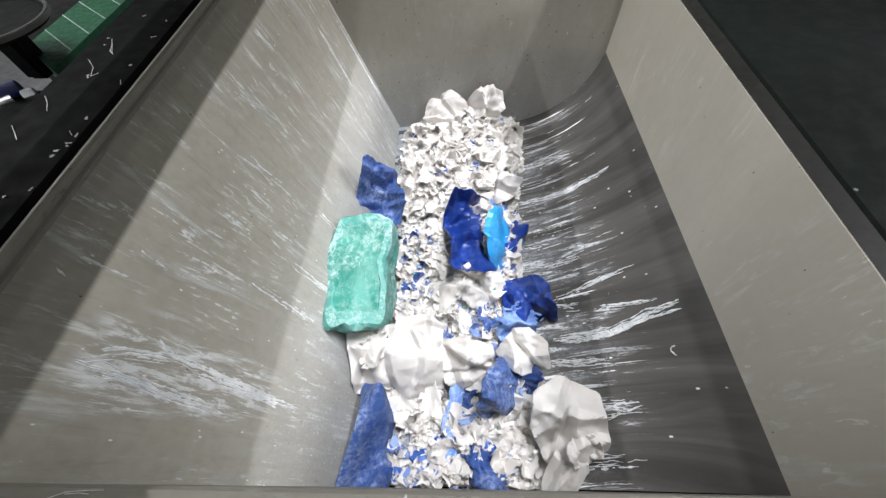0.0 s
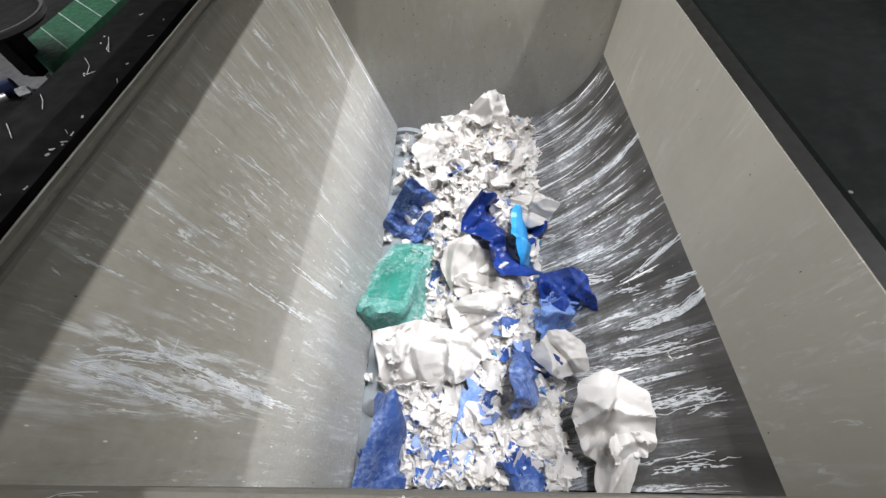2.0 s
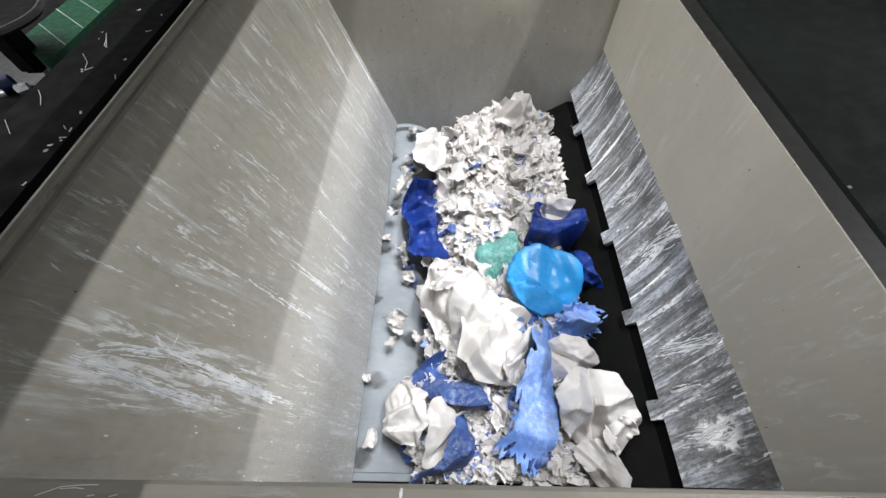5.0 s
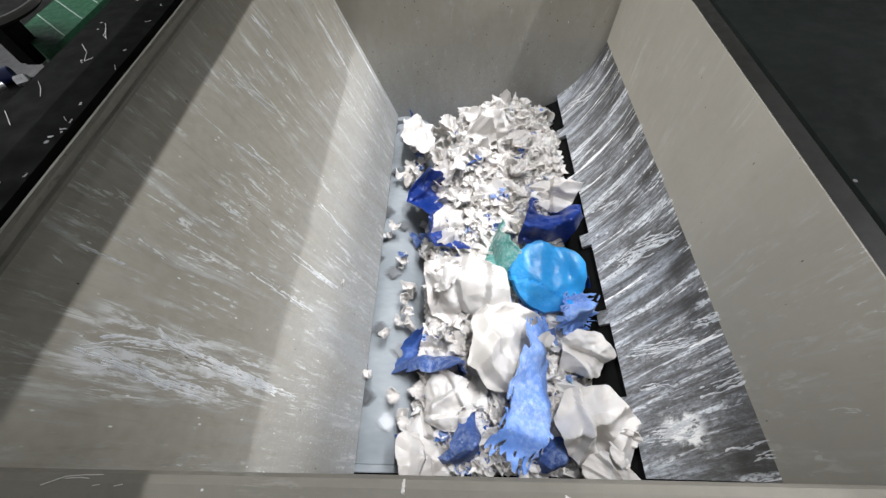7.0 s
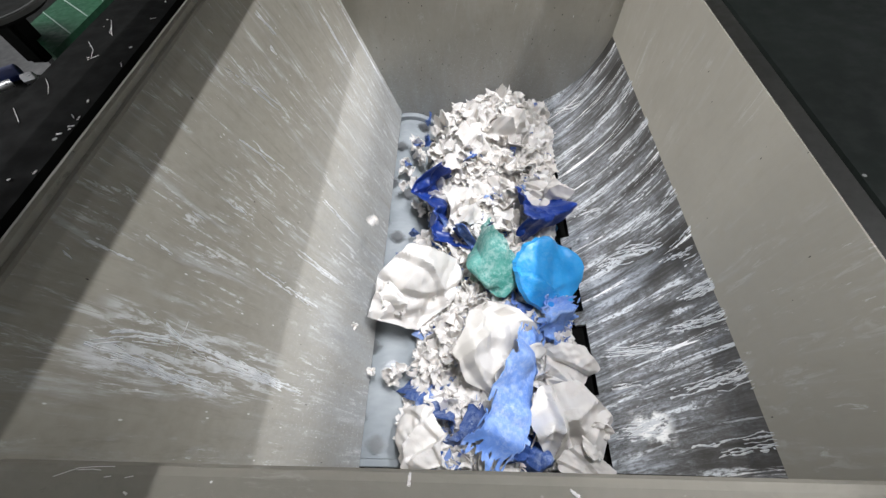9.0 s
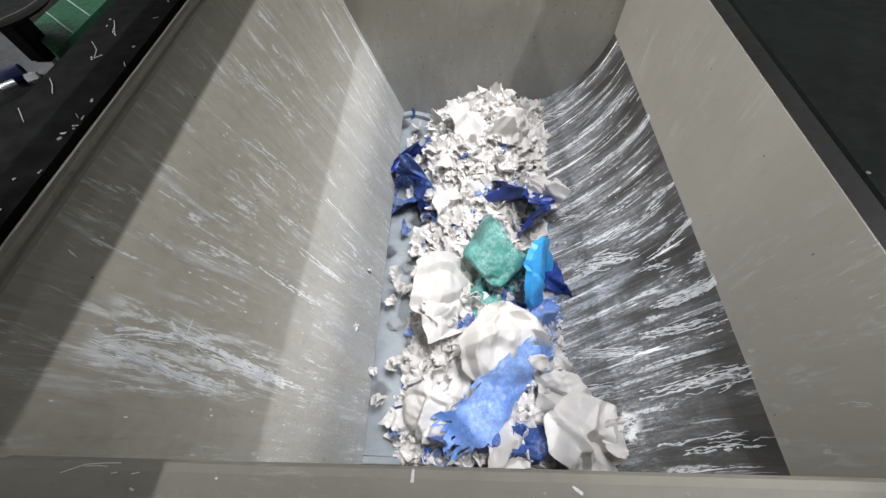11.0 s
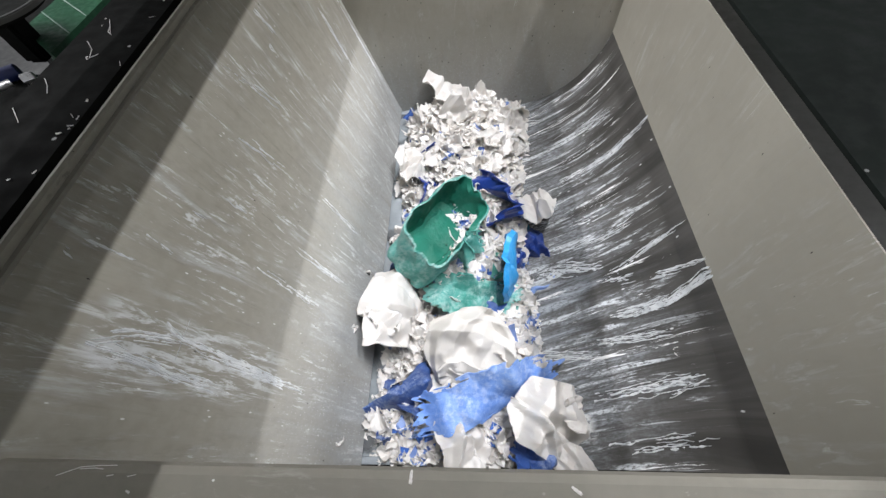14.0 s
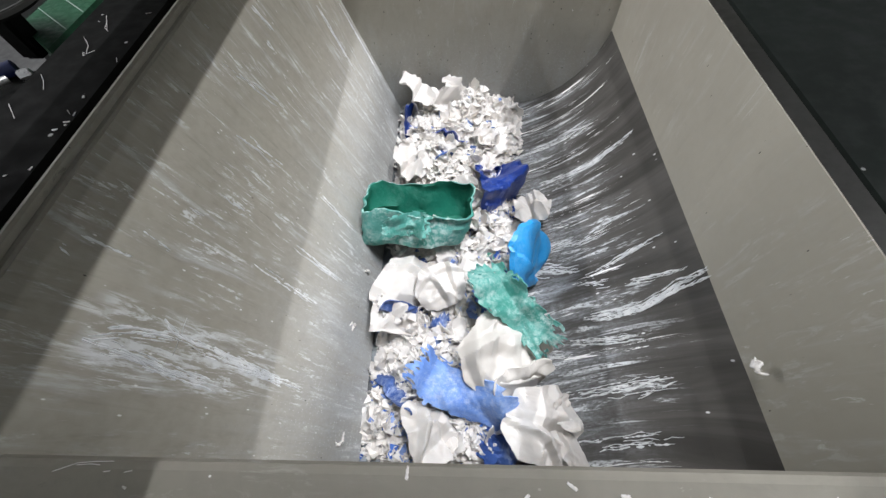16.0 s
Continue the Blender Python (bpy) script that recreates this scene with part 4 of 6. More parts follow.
ragged_blue_sheet = thing("ragged_sheet", torn_sheet(0.125, 0.165, 35, 0.042, 0.27, 0.15, 54), BLUE_DULL, "ragged dusty blue sheet with shredded edges", "plastic scrap", BITS)
pale_blue_sheet = thing("torn_sheet", torn_sheet(0.36, 0.12, 16, 0.030, 0.42, 0.0, 84), PALE, "long torn pale-blue plastic sheet", "plastic scrap", BITS)
white_crumple = thing("white_crumple", crushed(0.18, 0.20, 0.024, 43, 7, 9, 7, 0.024, 0.3, 0.03), WHITE, "crumpled white plastic sheet with torn edges", "plastic scrap", BITS)
white_strap = thing("white_strap", crushed(0.08, 0.145, 0.016, 18, 4, 4, 3, 0.014, 0.2), WHITE, "bent white plastic strap", "plastic scrap", BITS)
white_bowl_a = thing("white_bowl", crushed(0.155, 0.145, 0.05, 19, 9, 8, 5, 0.020, 0.5), WHITE, "rounded white container end", "container end", BITS)
white_bowl_b = thing("white_bowl", crushed(0.16, 0.135, 0.05, 20, 6, 7, 6, 0.022, 0.3), WHITE, "dented white container end", "container end", BITS)
white_sheet_big = thing("white_sheet", crushed(0.27, 0.25, 0.028, 21, 6, 7, 7, 0.024, 0.5, 0.02), WHITE, "large limp white plastic sheet", "plastic scrap", BITS)
white_dome = thing("cream_drum_end", crushed(0.275, 0.235, 0.034, 22, 16, 10, 6, 0.026, 1.3, 0.015, 0.004, 30, 110), CREAM, "large folded cream-white drum end", "drum end", BITS)
torn_green_strip = thing("torn_green_strip", torn_sheet(0.25, 0.11, 23, 0.026, 0.5, 0.0, 50), TEAL, "torn teal strip with shredded edges", "plastic scrap", BITS)
blue_trough = thing("blue_trough", torn_sheet(0.22, 0.11, 24, 0.036, 0.1, -0.25, 44, 0.003, 8), BLUE_DULL, "dusty blue channel-shaped plastic piece", "plastic scrap", BITS)
blue_box_scrap = thing("blue_box_scrap", torn_sheet(0.13, 0.18, 25, 0.038, 0.06, 0.4, 44, 0.003, 9), BLUE_DULL, "ribbed dusty blue box corner", "plastic scrap", BITS)
white_jug = thing("flattened_jug", crushed(0.20, 0.15, 0.034, 26, 6, 6, 6, 0.022, 0.3), WHITE, "flattened white jug side", "plastic scrap", BITS)
white_jug_neck = thing("white_jug_neck", crushed(0.16, 0.14, 0.036, 27, 7, 8, 6, 0.022, 0.3), WHITE, "crushed white jug neck", "jug neck", BITS)
blue_crumple = thing("blue_crumple", torn_sheet(0.11, 0.085, 28, 0.028, 0.45, 0.3, 26), BLUE_DULL, "crumpled blue plastic at the near wall", "plastic scrap", BITS)
white_fold = thing("white_fold", crushed(0.13, 0.115, 0.022, 29, 5, 6, 5, 0.018, 0.3, 0.04), WHITE, "folded white plastic scrap", "plastic scrap", BITS)
white_flap = thing("white_flap", crushed(0.165, 0.115, 0.018, 30, 6, 5, 5, 0.017, 0.4, 0.035), WHITE, "bent white flap lying against the ram", "plastic scrap", BITS)
white_scrap_mid = thing("white_scrap", crushed(0.17, 0.135, 0.024, 31, 6, 6, 6, 0.022, 0.4, 0.04), WHITE, "curled white scrap with a torn rim", "plastic scrap", BITS)

part("torn_corner", torn_sheet(0.07, 0.06, 58, 0.012, 0.2, 0.2, 22, 0.003, 6), WHITE, white_crumple, "", True).matrix_basis = pose(0.03, -0.05, 0.02, 12, 8, 25)
part("folded_lip", torn_sheet(0.15, 0.05, 52, 0.014, 0.15, 0.2, 26), CREAM, white_dome, "", True).matrix_basis = pose(0.0, -0.06, 0.05, 22, 0, -8)
part("torn_flap", torn_sheet(0.09, 0.06, 53, 0.02, 0.3, 0.4, 18), WHITE, white_sheet_big, "", True).matrix_basis = pose(-0.06, 0.04, 0.014, 8, -10, 40)

FLY = "flakes thrown up by the rotor"
fling = [torn_sheet(0.028, 0.02, 60 + i, 0.006, 0.3, 0.4, 8, 0.002) for i in range(8)]
flying = [thing("thrown_flake", b, WHITE, "small white flake thrown up by the rotor", "flake", FLY) for b in fling]
flying_flake_a, flying_flake_b, flying_flake_c, flying_flake_d, flying_flake_e, flying_flake_f, flying_flake_g, flying_flake_h = flying

# medium scraps strewn over the heaps
SCRAPS = "medium scraps strewn over the heap"
kinds = []
for i in range(9):
    rnd = random.Random(300 + i)
    bm = torn_sheet(rnd.uniform(0.05, 0.11), rnd.uniform(0.04, 0.08), 80 + i, 0.014, 0.45, rnd.uniform(-0.5, 0.6), 13, 0.0022)
    mat, label = (WHITE, "torn curled white plastic scrap") if i < 6 else ((BLUE_DULL, "torn dusty blue plastic scrap") if i < 8 else (CREAM, "torn cream-coloured plastic scrap"))
    kinds.append(thing("plastic_scrap", bm, mat, label, "plastic scrap", SCRAPS))
scraps = []
rnd = random.Random(7)
for i in range(170):
    y = rnd.uniform(0.04, 1.2)
    kind = rnd.choice(kinds[:6]) if (y > 0.8 and rnd.random() < 0.93) or rnd.random() < 0.8 else rnd.choice(kinds)
    ob = kind if i < 9 else copy_thing(kind, Matrix())
    if i < 9:
        ob = kinds[i]
    scraps.append((ob, rnd.uniform(-0.95, 0.95), y, rnd.uniform(-35, 35), rnd.uniform(-35, 35), rnd.uniform(0, 360), rnd.random()))

# flakes churning over the rotor
CHURN = "flakes churning over the rotor"
churn_kind = [thing("churning_flake", torn_sheet(0.034, 0.026, 90 + i, 0.008, 0.35, 0.5, 8, 0.002), (WHITE, WHITE, CREAM, BLUE_DULL)[i], ("small white flake tumbling on the rotor", "small white flake tumbling on the rotor", "small cream flake tumbling on the rotor", "small blue flake tumbling on the rotor")[i], "flake", CHURN) for i in range(4)]
churning = [churn_kind[i] if i < 4 else copy_thing(churn_kind[(0, 1, 2, 0, 1, 3)[i % 6]], Matrix()) for i in range(46)]

# crumbs lying on the rim and beam
CRUMBS = "crumbs on the rims"
crumb = thing("plastic_crumb", torn_sheet(0.018, 0.006, 120, 0.0006, 0.5, 0.0, 8, 0.0008), WHITE, "white plastic crumb on the painted rim", "crumb", CRUMBS)
# the first one stands in for a small white mark on the ledge
crumb.matrix_basis = pose(-0.045, -0.012, 0.6235, 0, 0, 85) @ Matrix.Diagonal((0.6, 0.5, 1, 1))
rnd = random.Random(5)
for i in range(32):
    if i < 9:
        m = pose(rnd.uniform(-0.40, 0.40), rnd.uniform(-0.028, -0.016), 0.6232, 0, 0, rnd.uniform(0, 180))
    else:
        m = pose(rnd.choice((rnd.uniform(-0.61, -0.515), rnd.uniform(-0.53, -0.515))), rnd.uniform(0.15, 0.95), 0.6912, 0, 0, rnd.uniform(0, 180))
    ob = copy_thing(crumb, m)
    ob.scale = (rnd.uniform(0.2, 0.55), rnd.uniform(0.2, 0.6), 0.6)


# longer raised strips that stand in for white scratches on the ledge and the beam
SHAVINGS = "shavings on the rims"


def shaving(points, r):
    """A thin bent strip of plastic that lies flat."""
    ob = thing("plastic_shaving", tube(points, r, 6), WHITE, "thin white strip standing in for a scratch on dark painted steel", "shaving", SHAVINGS)
    return ob


for pts in (
    [(-0.372, -0.017, 0.6232), (-0.352, -0.010, 0.6234), (-0.335, -0.0085, 0.6234), (-0.318, -0.0080, 0.6232)],
    [(-0.352, -0.0115, 0.6232), (-0.338, -0.0105, 0.6233), (-0.330, -0.0112, 0.6232)],
    [(-0.324, -0.0165, 0.6232), (-0.318, -0.0155, 0.6232)],
    [(-0.304, -0.0165, 0.6232), (-0.297, -0.0150, 0.6232)],
    [(-0.624, 0.415, 0.6912), (-0.606, 0.396, 0.6913), (-0.596, 0.385, 0.6912)],
    [(-0.605, 0.580, 0.6912), (-0.584, 0.556, 0.6913), (-0.575, 0.532, 0.6912), (-0.566, 0.541, 0.6912)],
    [(-0.618, 0.482, 0.6912), (-0.604, 0.466, 0.6913), (-0.592, 0.446, 0.6912)],
    [(-0.600, 0.645, 0.6912), (-0.583, 0.615, 0.6920), (-0.576, 0.600, 0.6912)],
    [(-0.590, 0.628, 0.6912), (-0.581, 0.604, 0.6920), (-0.572, 0.596, 0.6912)],
    [(-0.520, 0.520, 0.6912), (-0.513, 0.508, 0.6912)],
    [(-0.530, 0.40, 0.6912), (-0.522, 0.392, 0.6912)],
):
    shaving(pts, 0.0004)

# what moves
RAM_TURN = [(0.0, -91.0), (0.2, -90.2), (0.5, -86.1), (1.0, -77.7), (1.5, -68.6), (2.0, -60.3), (2.5, -52.0), (3.0, -43.8), (3.5, -36.1), (4.0, -28.2), (4.5, -20.5),
            (4.85, -16.6), (5.2, -16.8), (6.0, -22.0), (6.5, -25.1), (7.0, -28.2), (7.5, -31.2), (8.0, -34.2), (8.5, -37.2), (9.0, -40.1), (10.0, -46.0), (11.0, -51.8), (11.5, -54.5),
            (12.0, -57.3), (12.5, -60.1), (13.0, -62.8), (13.5, -65.5), (14.0, -68.1), (14.5, -70.8), (15.0, -73.2), (15.5, -75.9), (16.0, -78.2)]
LOAD_SHIFT = [(0.0, 0.000), (0.5, 0.006), (1.0, 0.022), (1.5, 0.036), (2.0, 0.055), (2.5, 0.072), (3.0, 0.090), (3.5, 0.102), (4.0, 0.112), (4.8, 0.120), (6.5, 0.120), (7.0, 0.114),
              (8.0, 0.100), (9.0, 0.084), (11.5, 0.048), (12.5, 0.030), (13.5, 0.012), (14.5, 0.0), (16.0, -0.012)]


def at(table, t):
    return float(np.interp(t, [r[0] for r in table], [r[1] for r in table]))


def ground_under(x):
    """The height of what carries the load: rotor, bed or ram."""
    if x < -0.09:
        return -0.14 + math.sqrt(max(0.0, 0.135 ** 2 - (x + 0.205) ** 2))
    if x < CX:
        return -0.06 + (x + 0.09) / 0.27 * 0.066
    return CZ - math.sqrt(max(0.0004, RADIUS ** 2 - (x - CX) ** 2))


def motions():
    for plate, end in plates:
        rows = []
        for t, a in RAM_TURN:
            over = max(0.0, a + end)
            away = RADIUS * radians(over)
            rows.append((t, pose(CX + 0.9 * away, 0.001, CZ + 0.43 * away, 0, -(a - over), 0)))
        walk(plate, rows)
    walk(ram_nose, [(t, pose(CX, 0.001, CZ, 0, -a, 0)) for t, a in RAM_TURN])
    walk(rotor, [(0.1 * k, pose(ROTOR_X, 0, ROTOR_Z, 0, 52.0 * k, 0)) for k in range(161)])
    for i, (heap, yc) in enumerate(heaps):
        rows = []
        for t, s in LOAD_SHIFT:
            share = (1.45, 1.45, 1.15, 1.1, 1.1, 1.1)[i]
            x = 0.0 + share * s + (0.02, 0.0, 0.0, 0.0, 0.0, -0.02)[i]
            tilt = -5 - 40 * s
            rows.append((t, pose(x, yc, -0.005 + (0.12 if i else -0.12) * s + 0.006 * math.sin(1.7 * t + i), 0, tilt, 0)))
        walk(heap, rows)
    for k, (ob, u, y, rx, ry, rz, w) in enumerate(scraps):
        i = min(range(len(HEAPS)), key=lambda q: abs(HEAPS[q][0] - y))
        yc, ly, wx, top, _ = HEAPS[i]
        rows = []
        for t, s in LOAD_SHIFT:
            near = max(0.0, -u) * (1 if t > 1 else 0)
            x = u * wx / 2 + s + (0.02, 0.0, 0.0, 0.0, 0.0, -0.02)[i] + 0.012 * near * math.sin(5 * t + 9 * w)
            v = max(-1, min(1, (y - yc) / (ly / 2)))
            z = -0.005 + (0.12 if i else -0.12) * s + heap_height(u, v, i, top) + 0.014 + math.sin(radians(5 + 40 * s)) * u * wx / 2
            if x > CX:
                z = max(z, ground_under(x) + 0.02)
            if x < -0.22:
                z = max(z, (-0.225 - x) * 2.6)
            rows.append((t, pose(x, y + 0.01 * near * math.sin(3 * t + 20 * w), z, rx + 40 * near * math.sin(1.3 * t + w), ry + 30 * near * math.sin(1.1 * t), rz + 25 * near * t * (w - 0.5))))
        walk(ob, rows)
    r = random.Random(11)
    for k, ob in enumerate(churning):
        y, rows, t = r.uniform(0.03, 1.2), [], 0.0
        base = r.uniform(0, 360)
        while t < 16.0:
            x = r.uniform(-0.205, -0.06)
            hop = abs(r.gauss(0, 0.022)) if t > 1.2 else -0.06
            y = min(1.22, max(0.03, y + r.gauss(0, 0.02)))
            rows.append((round(t, 2), pose(x, y, ground_under(x) + 0.02 + hop, r.uniform(-40, 40), r.uniform(-40, 40), base + r.uniform(-35, 35))))
            t += r.uniform(0.2, 0.34)
        rows.append((16.0, rows[-1][1]))
        walk(ob, rows)
    walk(green_canister, [
        (0.0, pose(-0.248, 0.464, 0.178, 187, -8, 90)), (0.5, pose(-0.243, 0.471, 0.166, 187, -8, 90)), (1.0, pose(-0.224, 0.474, 0.125, 184, -4, 87)),
        (1.5, pose(-0.197, 0.500, 0.083, 176, 6, 82)), (2.0, pose(-0.159, 0.511, 0.015, 168, 18, 76)), (2.5, pose(-0.030, 0.490, -0.120, 158, 32, 60)),
        (3.0, pose(0.010, 0.607, -0.150, 140, 40, 45)), (3.5, pose(0.098, 0.691, -0.129, 110, 40, 50)), (4.2, pose(0.171, 0.670, -0.071, 80, 40, 60)),
        (6.3, pose(0.176, 0.617, 0.000, 40, 30, 80)), (7.0, pose(0.177, 0.594, 0.020, 35, 30, 85)), (7.5, pose(0.148, 0.535, 0.023, 35, 30, 85)),
        (8.0, pose(0.126, 0.532, 0.028, 35, 32, 85)), (8.5, pose(0.126, 0.542, 0.038, 35, 40, 85)), (9.0, pose(0.117, 0.561, 0.036, 35, 45, 85)),
        (11.5, pose(0.099, 0.575, 0.051, 35, 50, 80)), (12.0, pose(0.075, 0.557, 0.065, 35, 50, 75)), (12.5, pose(0.048, 0.546, 0.059, 35, 48, 70)),
        (13.0, pose(0.021, 0.555, 0.055, 35, 45, 65)), (13.5, pose(0.013, 0.586, 0.055, 35, 40, 60)), (13.8, pose(-0.020, 0.58, 0.10, 30, 24, 66)), (14.0, pose(-0.055, 0.575, 0.135, 24, 14, 60)),
        (14.3, pose(-0.090, 0.575, 0.128, 0, -18, 52)),
        (14.5, pose(-0.100, 0.588, 0.128, -12, -28, 46)), (15.0, pose(-0.104, 0.596, 0.132, -20, -28, 38)), (15.3, pose(-0.112, 0.615, 0.132, -18, -12, 14)),
        (15.5, pose(-0.120, 0.638, 0.130, -18, 0, -4)),
        (16.0, pose(-0.121, 0.624, 0.130, -18, 0, 0)),
    ])
    walk(blue_lid, [
        (0.0, pose(0.125, 0.612, 0.108, 32, 72, 20)), (0.5, pose(0.139, 0.616, 0.111, 32, 72, 20)), (1.0, pose(0.165, 0.634, 0.117, 32, 74, 25)),
        (1.5, pose(0.182, 0.605, 0.121, 32, 76, 28)), (2.0, pose(0.197, 0.611, 0.121, 34, 72, 32)), (2.5, pose(0.199, 0.613, 0.121, 35, 5, 10)),
        (3.0, pose(0.216, 0.566, 0.123, 32, 66, 0)), (3.5, pose(0.236, 0.545, 0.126, 25, 20, -10)), (4.0, pose(0.238, 0.490, 0.126, 22, 8, -15)),
        (6.5, pose(0.263, 0.452, 0.131, 22, 6, -15)), (7.0, pose(0.249, 0.449, 0.128, 22, 6, -15)), (7.5, pose(0.261, 0.439, 0.130, 22, 8, -18)),
        (8.0, pose(0.254, 0.446, 0.129, 22, 10, -20)), (8.5, pose(0.244, 0.445, 0.127, 22, 20, -15)), (9.0, pose(0.241, 0.447, 0.126, 22, 28, -15)),
        (11.5, pose(0.200, 0.443, 0.122, 32, 78, 12)), (12.0, pose(0.191, 0.452, 0.121, 32, 80, 14)), (12.5, pose(0.175, 0.446, 0.120, 32, 82, 16)),
        (13.0, pose(0.163, 0.455, 0.117, 32, 83, 18)), (13.5, pose(0.144, 0.455, 0.112, 32, 84, 20)), (14.0, pose(0.137, 0.470, 0.111, 32, 84, 20)),
        (14.5, pose(0.127, 0.463, 0.108, 32, 82, 24)), (15.0, pose(0.142, 0.480, 0.102, 32, 74, 5)), (15.5, pose(0.169, 0.488, 0.098, 30, 64, 10)),
        (16.0, pose(0.203, 0.505, 0.102, 30, 62, 0)),
    ])
    walk(blue_scrap_a, [
        (0.0, pose(0.025, 0.649, 0.100, 25, 15, 0)), (0.5, pose(0.043, 0.652, 0.102, 25, 15, 0)), (1.0, pose(0.063, 0.657, 0.107, 25, 20, 0)),
        (1.5, pose(0.097, 0.640, 0.116, 25, 25, 0)), (2.0, pose(0.099, 0.625, 0.116, 25, 30, 10)), (2.5, pose(0.006, 0.629, 0.100, 25, 0, 30)),
        (3.0, pose(-0.067, 0.726, 0.100, 25, 0, 80)), (3.5, pose(-0.059, 0.744, 0.100, 25, 10, 45)), (4.0, pose(-0.116, 0.715, 0.070, 30, 20, 5)),
        (6.3, pose(-0.087, 0.738, 0.050, 30, 30, 5)), (7.0, pose(-0.085, 0.740, 0.050, 30, 40, 10)), (8.0, pose(-0.062, 0.792, 0.050, 30, 40, 5)),
        (9.0, pose(-0.089, 0.748, 0.050, 30, 50, 5)), (11.3, pose(-0.176, 0.873, 0.015, 30, 60, 20)), (12.5, pose(-0.084, 0.661, -0.030, 30, 50, 30)),
        (13.0, pose(-0.083, 0.765, 0.000, 30, 50, 5)), (13.5, pose(-0.092, 0.775, 0.000, 30, 45, 0)), (14.2, pose(-0.118, 0.917, 0.020, 30, 45, 0)),
        (15.0, pose(-0.101, 1.034, 0.025, 30, 30, 20)), (16.0, pose(-0.108, 1.074, 0.035, 30, 25, 60)),
    ])
    walk(blue_scrap_b, [
        (0.0, pose(0.154, 0.658, -0.010, 20, 10, 20)), (2.5, pose(0.239, 0.678, 0.001, 20, 10, 20)), (3.5, pose(0.283, 0.695, 0.072, 22, 5, 10)),
        (4.0, pose(0.299, 0.659, 0.097, 22, 5, -20)), (6.5, pose(0.297, 0.627, 0.116, 22, 5, -20)), (7.0, pose(0.277, 0.628, 0.110, 22, 5, -20)),
        (7.5, pose(0.276, 0.622, 0.109, 22, 8, -18)), (8.0, pose(0.265, 0.648, 0.106, 22, 12, -15)), (8.5, pose(0.248, 0.653, 0.103, 22, 20, -10)),
        (9.0, pose(0.236, 0.656, 0.101, 22, 25, -5)), (11.5, pose(0.171, 0.682, 0.094, 22, 60, 25)), (12.0, pose(0.155, 0.676, 0.090, 22, 62, 25)),
        (12.5, pose(0.152, 0.669, 0.089, 22, 64, 22)), (13.0, pose(0.134, 0.699, 0.085, 22, 68, 15)), (13.5, pose(0.129, 0.711, 0.083, 22, 72, 10)),
        (14.0, pose(0.119, 0.704, 0.081, 22, 75, 8)), (14.5, pose(0.103, 0.712, 0.077, 22, 76, 6)), (15.0, pose(0.094, 0.713, 0.075, 22, 75, 8)),
        (15.5, pose(0.081, 0.721, 0.072, 22, 68, 10)), (16.0, pose(0.135, 0.771, 0.085, 24, 10, 5)),
    ])
    walk(blue_scrap_c, [
        (0.0, pose(0.201, 0.408, 0.077, 25, -10, 10)), (0.5, pose(0.228, 0.411, 0.079, 25, -10, 8)), (1.0, pose(0.265, 0.404, 0.087, 25, -12, 8)),
        (1.5, pose(0.282, 0.412, 0.091, 25, -14, 5)), (2.0, pose(0.308, 0.422, 0.100, 25, -15, 10)), (2.5, pose(0.325, 0.451, 0.107, 25, -15, 15)),
        (3.0, pose(0.291, 0.443, 0.064, 25, -15, 20)), (3.5, pose(0.326, 0.445, 0.078, 25, -25, 15)), (4.2, pose(0.345, 0.474, 0.080, 25, -25, 10)),
        (6.5, pose(0.320, 0.480, 0.060, 20, -20, 10)), (7.0, pose(0.310, 0.476, 0.055, 20, -20, 10)), (9.0, pose(0.280, 0.485, 0.045, 20, -20, 10)),
        (11.5, pose(0.233, 0.430, 0.020, 20, -30, 10)), (14.0, pose(0.204, 0.563, 0.017, 20, -10, 10)), (16.0, pose(0.155, 0.478, -0.020, 20, -10, 10)),
    ])
    walk(torn_blue_strip, [
        (0.0, pose(0.158, 0.346, 0.091, 20, 0, 30)), (1.0, pose(0.211, 0.334, 0.097, 20, 0, 30)), (1.5, pose(0.222, 0.337, 0.099, 20, 0, 30)),
        (2.0, pose(0.261, 0.369, 0.106, 20, 0, 35)), (2.5, pose(0.280, 0.376, 0.111, 20, 0, 30)), (3.0, pose(0.231, 0.377, 0.120, 25, 0, 0)),
        (3.5, pose(0.268, 0.350, 0.127, 25, 0, 0)), (4.0, pose(0.300, 0.342, 0.117, 25, -5, 10)), (6.5, pose(0.317, 0.331, 0.124, 20, -5, 50)),
        (7.0, pose(0.310, 0.340, 0.121, 20, -5, 60)), (8.5, pose(0.274, 0.336, 0.109, 20, -5, 60)), (9.0, pose(0.254, 0.329, 0.104, 20, 0, 60)),
        (11.5, pose(0.221, 0.354, 0.038, 20, 0, 60)), (14.0, pose(0.232, 0.446, -0.020, 20, 0, 60)), (16.0, pose(0.151, 0.408, -0.031, 20, 0, 60)),
    ])
